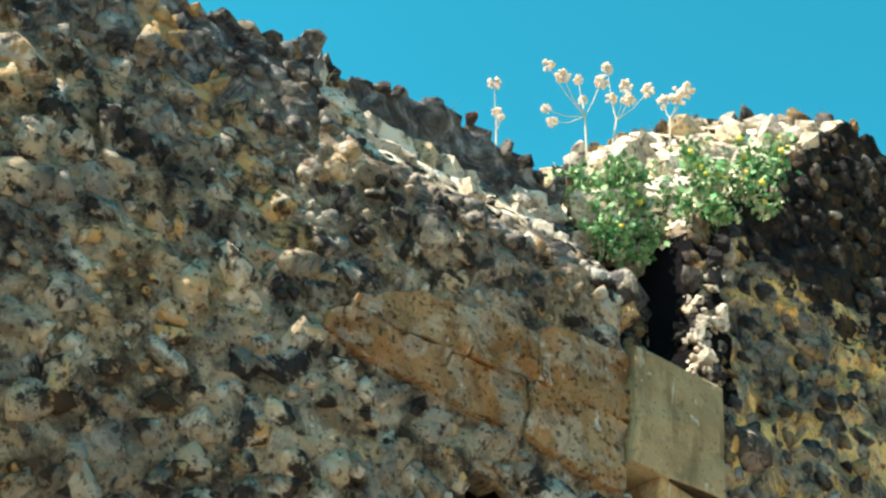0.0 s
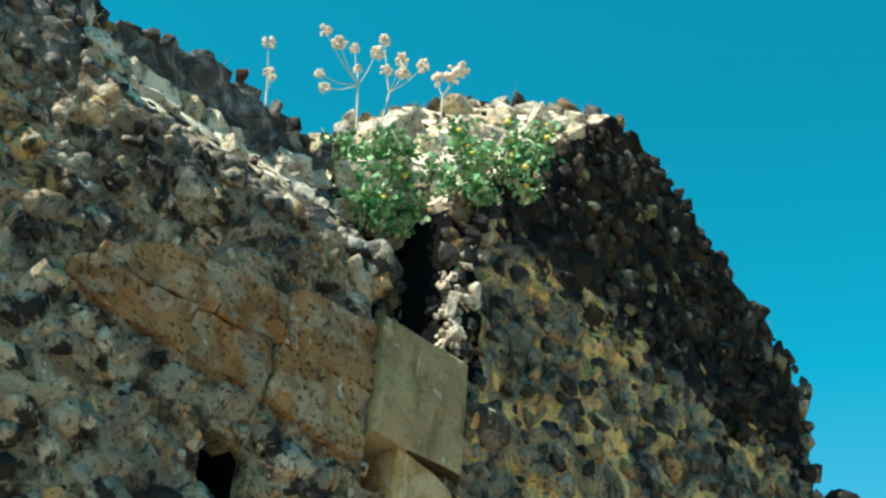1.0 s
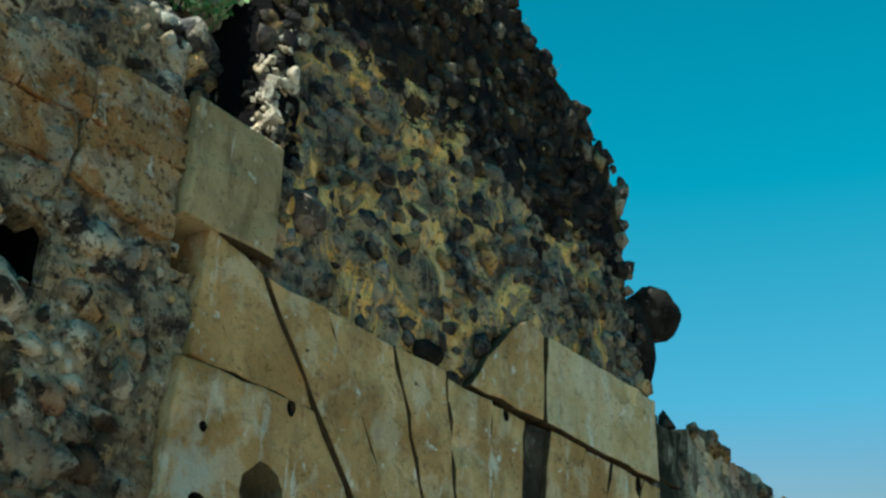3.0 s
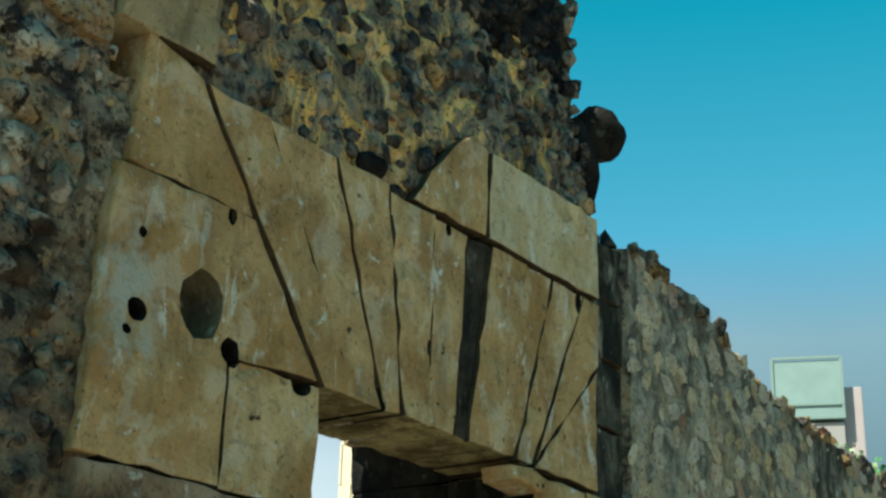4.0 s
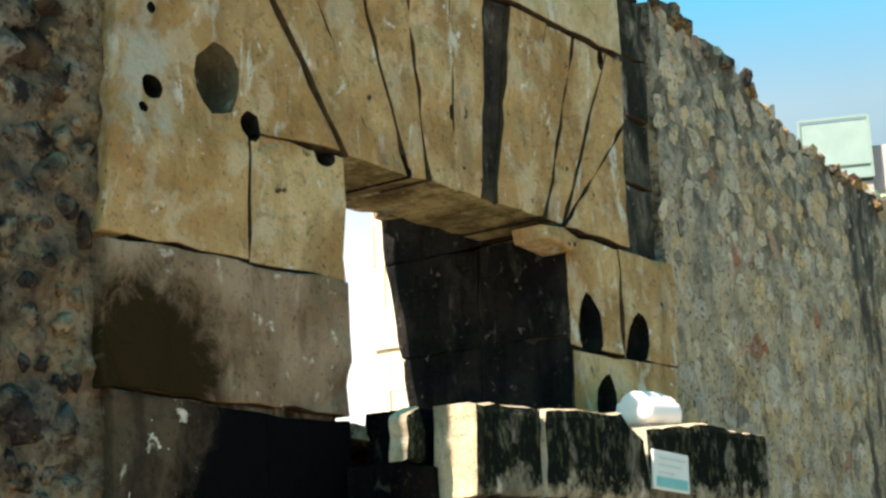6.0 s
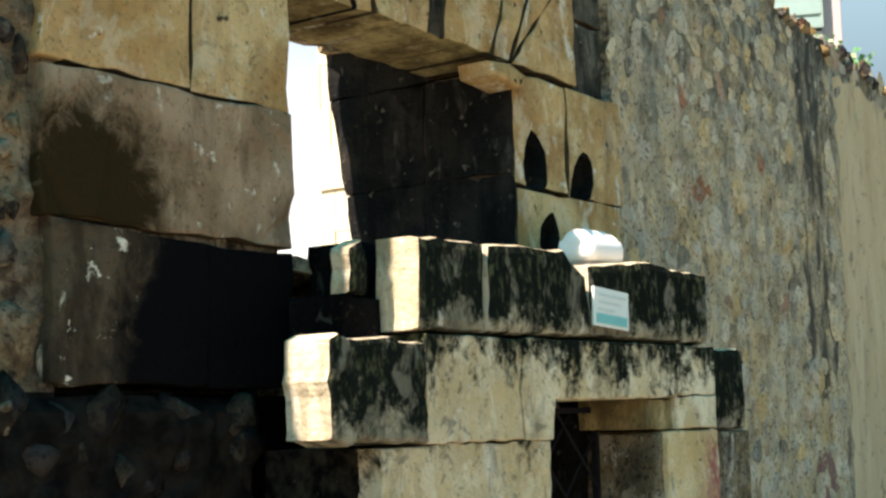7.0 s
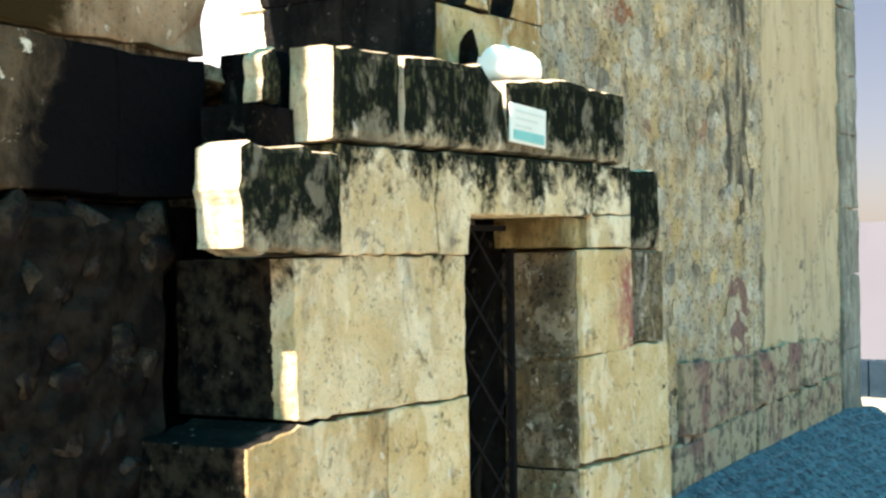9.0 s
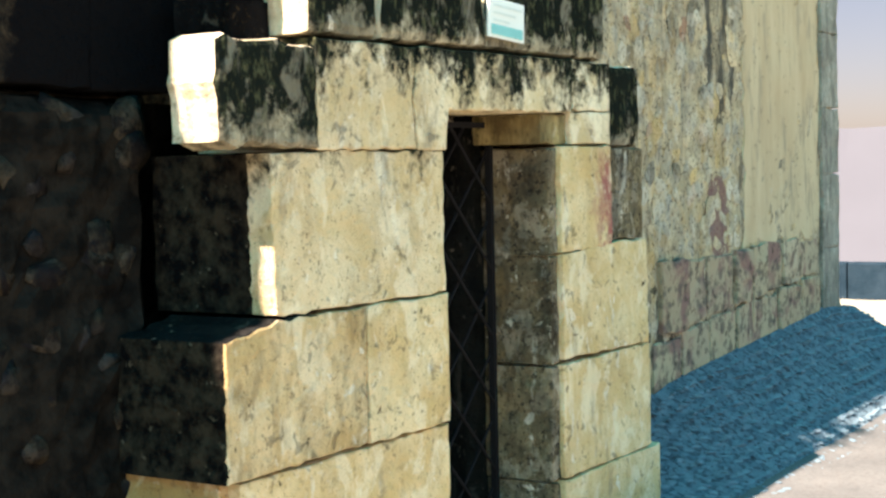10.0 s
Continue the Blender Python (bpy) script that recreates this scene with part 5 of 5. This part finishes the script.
for row in range(14):
    y, z = -1.4, -0.2 + row * 0.42
    while y < 1.36:
        w = min(rnd.uniform(0.5, 0.9), 1.37 - y)
        bm = bmesh.new()
        box(bm, -0.4 + rnd.uniform(-0.02, 0.02), 0.4, y, y + w - 0.004, z, z + 0.417, 0.008)
        part("stone", bm, ruin_mat, far)
        y += w

tower = thing("tower", "distant cream tower with a glazed greenish lookout box", "building", at=(127.9, 48.5, -2.6))
tower.scale = (2.5, 2.5, 2.5)
tower.rotation_euler = (0, 0, radians(-67))
bm = bmesh.new()
box(bm, -0.55, 1.2, -1.2, 1.2, -1, 15.6, 0.03)
part("wall", bm, tower_mat, tower)
bm = bmesh.new()
box(bm, 1.2, 1.9, -0.8, 1.0, 12.5, 17.0, 0.05)
part("stair_shaft", bm, pink_mat, tower, "pinkish rendered shaft")
bm = bmesh.new()
box(bm, -1.25, 1.2, -1.3, 1.2, 15.7, 17.9, 0.02)
part("lookout_box", bm, pane_mat, tower, "greenish glazed box")
for a in (-1.25, 1.2):
    bm = bmesh.new()
    box(bm, a - 0.05, a + 0.05, -1.36, -1.28, 15.7, 18.0)
    part("frame_post", bm, frame_mat, tower)
for z in (15.7, 16.2, 17.95):
    bm = bmesh.new()
    box(bm, -1.25, 1.2, -1.37, -1.29, z, z + 0.09)
    part("frame_rail", bm, frame_mat, tower)

# ---------------------------------------------------------------- plants on the ruin
core_tree = BVHTree.FromObject(wall, bpy.context.evaluated_depsgraph_get())


def on_wall(x, z, y0=-1.5):
    """A spot on the front of the ruin: place and normal."""
    hit = core_tree.ray_cast(Vector((x, y0, z)), Vector((0, 1, 0)))
    return (hit[0], hit[1]) if hit[0] else (None, None)


def leafy(name, label, places, seed, leaf=0.03, tall=0.10, count=60, mat=None, flowers=0):
    """A low clump: short stems with many small leaves, and flower heads."""
    rnd = random.Random(seed)
    base = places[0]
    ob = thing(name, label, "plant", at=base)
    stems, leaves, heads = bmesh.new(), bmesh.new(), bmesh.new()
    for p in places:
        for _ in range(6):
            d = Vector((rnd.gauss(0, 0.5), rnd.gauss(-0.5, 0.4), 1)).normalized()
            a = Vector(p) - Vector(base) + Vector((rnd.uniform(-0.04, 0.04), 0, 0))
            b = a + d * tall * rnd.uniform(0.5, 1.2)
            rod(stems, a, b, 0.003, 0.0015, 4)
            for _ in range(count // 6):
                c = a.lerp(b, rnd.uniform(0.15, 1.1)) + Vector((rnd.gauss(0, 0.02), rnd.gauss(0, 0.02), rnd.gauss(0, 0.015)))
                u = Vector((rnd.gauss(0, 1), rnd.gauss(0, 1), rnd.gauss(0, 0.6))).normalized() * leaf * rnd.uniform(0.5, 1.2)
                v = u.cross(Vector((rnd.gauss(0, 1), rnd.gauss(0, 1), rnd.gauss(0, 1)))).normalized() * u.length * 0.42
                q = [leaves.verts.new(c), leaves.verts.new(c + u * 0.5 + v), leaves.verts.new(c + u), leaves.verts.new(c + u * 0.5 - v)]
                leaves.faces.new(q)
            if rnd.random() < flowers:
                bmesh.ops.create_icosphere(heads, subdivisions=1, radius=rnd.uniform(0.010, 0.018), matrix=Matrix.Translation(b))
    tagged(part("stem", stems, stem_mat, ob), kind="stuff")
    tagged(part("foliage", leaves, mat or leaf_mat, ob), kind="stuff")
    if len(heads.verts):
        tagged(part("bloom", heads, yellow_mat, ob, "small yellow flowers"), kind="stuff")
    else:
        heads.free()
    return ob


rnd = random.Random(31)
for k, (x0, x1, z0, z1, n, fl) in enumerate(((3.85, 4.15, 5.68, 6.15, 13, 0.05), (4.05, 4.42, 5.85, 6.35, 11, 0.15), (4.35, 4.75, 6.1, 6.55, 8, 0.4), (3.75, 3.95, 5.9, 6.2, 7, 0.0))):
    spots = []
    while len(spots) < n:
        x, z = rnd.uniform(x0, x1), rnd.uniform(z0, z1)
        p, nrm = on_wall(x, z)
        if p and p.y > 0.05:
            spots.append((p.x, p.y - 0.07, p.z + 0.03))
    leafy("shrub", "low green shrub with yellow flowers rooted in the rubble" if fl > 0.08 else "low bright green creeping plant rooted in the rubble", spots, 40 + k, 0.034, 0.13, 108, None, fl)
spots = [(10.62 + 0.09 * k, 0.25 + 0.05 * (k % 3), lerp_table(10.62 + 0.09 * k, TOP)) for k in range(9)]
leafy("shrub", "dark green bush on the far end of the wall's top", spots, 48, 0.05, 0.22, 130)
p, _ = on_wall(3.42, 5.95)
if p:
    leafy("tuft", "small green weed on the wall's top", [tuple(p + Vector((0.03 * k, 0.1, 0.06))) for k in range(3)], 47, 0.022, 0.08, 40)


def grass(name, spots, seed, height=0.12):
    rnd = random.Random(seed)
    bm = bmesh.new()
    base = Vector(spots[0])
    for p in spots:
        for _ in range(16):
            a = Vector(p) - base + Vector((rnd.gauss(0, 0.025), rnd.gauss(0, 0.025), -0.02))
            tip = a + Vector((rnd.gauss(0, 0.04), rnd.gauss(0, 0.04), height * rnd.uniform(0.4, 1.2)))
            w = Vector((0.003, 0, 0))
            bm.faces.new((bm.verts.new(a - w), bm.verts.new(a + w), bm.verts.new(tip)))
    ob = part("blades", bm, straw_mat, thing(name, "dry straw-coloured grass tuft on the ruin's top", "grass", "grass tufts", tuple(base)))
    return ob


for k, x in enumerate((2.35, 3.1, 4.9, 5.15, 5.45, 5.7, 5.95, 6.2, 6.45, 6.75, 8.3, 4.65)):
    z = lerp_table(x, TOP)
    y = front(x, z - 0.05) + 0.08
    grass("grass_tuft", [(x + 0.05 * q, y + 0.05 * q, z + 0.02) for q in range(3)], 60 + k, 0.08 if x < 5 else 0.11)


def umbel_plant(base, fork, heads, seed):
    """A dried umbellifer: a stem, branches and round pale heads."""
    rnd = random.Random(seed)
    ob = thing("dried_umbel_plant", "dried pale flower stalk with round heads on the ruin's top", "plant", "dried flower stalks", base)
    b0, f0 = Vector(base), Vector(fork)
    bm = bmesh.new()
    rod(bm, (0, 0, -0.05), f0 - b0, 0.005, 0.004)
    part("stem", bm, stem_mat, ob)
    for x, z, r in heads:
        r *= 1.35
        tip = Vector((x, base[1] + rnd.uniform(-0.06, 0.06), z))
        bm = bmesh.new()
        mid = f0.lerp(tip, 0.5) + Vector((0, 0, -0.02))
        rod(bm, f0 - b0, mid - b0, 0.0026, 0.002, 5)
        rod(bm, mid - b0, tip - b0, 0.002, 0.0015, 5)
        br = part("branch", bm, stem_mat, ob)
        bm = bmesh.new()
        for _ in range(26):
            d = Vector((rnd.gauss(0, 1), rnd.gauss(0, 1), rnd.gauss(0.4, 0.8))).normalized() * r * rnd.uniform(0.6, 1.0)
            bmesh.ops.create_icosphere(bm, subdivisions=1, radius=r * 0.26, matrix=Matrix.Translation(tip - b0 + d))
            rod(bm, tip - b0, tip - b0 + d, 0.001, 0.001, 3)
        part("flower_head", bm, umbel_mat, br)
    return ob


umbel_plant((3.89, 0.5, 6.40), (3.87, 0.5, 6.60), [(3.61, 6.73, 0.022), (3.73, 6.76, 0.026), (3.84, 6.82, 0.018), (3.94, 6.84, 0.026), (3.9, 6.75, 0.018), (3.69, 6.58, 0.018), (3.68, 6.46, 0.02)], 1)
umbel_plant((4.02, 0.5, 6.45), (4.06, 0.5, 6.68), [(4.04, 7.03, 0.022), (4.16, 6.99, 0.026), (4.21, 6.91, 0.026), (4.04, 6.81, 0.022), (4.09, 6.79, 0.026)], 2)
umbel_plant((3.40, 0.5, 6.05), (3.38, 0.5, 6.25), [(3.33, 6.47, 0.022), (3.38, 6.35, 0.018), (3.36, 6.27, 0.014)], 3)
umbel_plant((4.40, 0.5, 6.72), (4.40, 0.5, 6.88), [(4.43, 7.02, 0.035), (4.46, 7.06, 0.03), (4.39, 7.0, 0.025)], 4)

# ---------------------------------------------------------------- cobbles
rnd = random.Random(77)
vs, fs, n = [], [], 0
y = -0.82
row = 0
while y < 0.0:
    x = 6.8 + (row % 2) * 0.06
    while x < 13.2:
        hv, hf = HULLS[rnd.randrange(len(HULLS))]
        r = rnd.uniform(0.030, 0.043)
        if not (x < 7.85 and y > -0.52):
            z = ground_z(x, y) + 0.03
            m = np.array(Matrix.LocRotScale((x, y + rnd.uniform(-0.02, 0.02), z - 0.004), Euler((1.57, 0, rnd.uniform(0, 6))), (r, 0.035, r)))
            m[:3, :3] = np.array(Matrix.Rotation(rnd.uniform(0, 6), 3, "Z")) @ np.diag([r * 1.2, r * 1.05, 0.014])
            vs.append(hv @ m[:3, :3].T + m[:3, 3])
            fs += [[a + n for a in f] for f in hf]
            n += len(hv)
        x += rnd.uniform(0.066, 0.082)
    y += 0.07
    row += 1
me = bpy.data.meshes.new("cobbles")
me.from_pydata(np.concatenate(vs).tolist(), [], fs)
me.materials.append(cobble_mat)
ob = new("cobbles", me)
ob.parent = pavement
tagged(ob, "small uneven grey cobbles along the foot of the wall", kind="stuff")
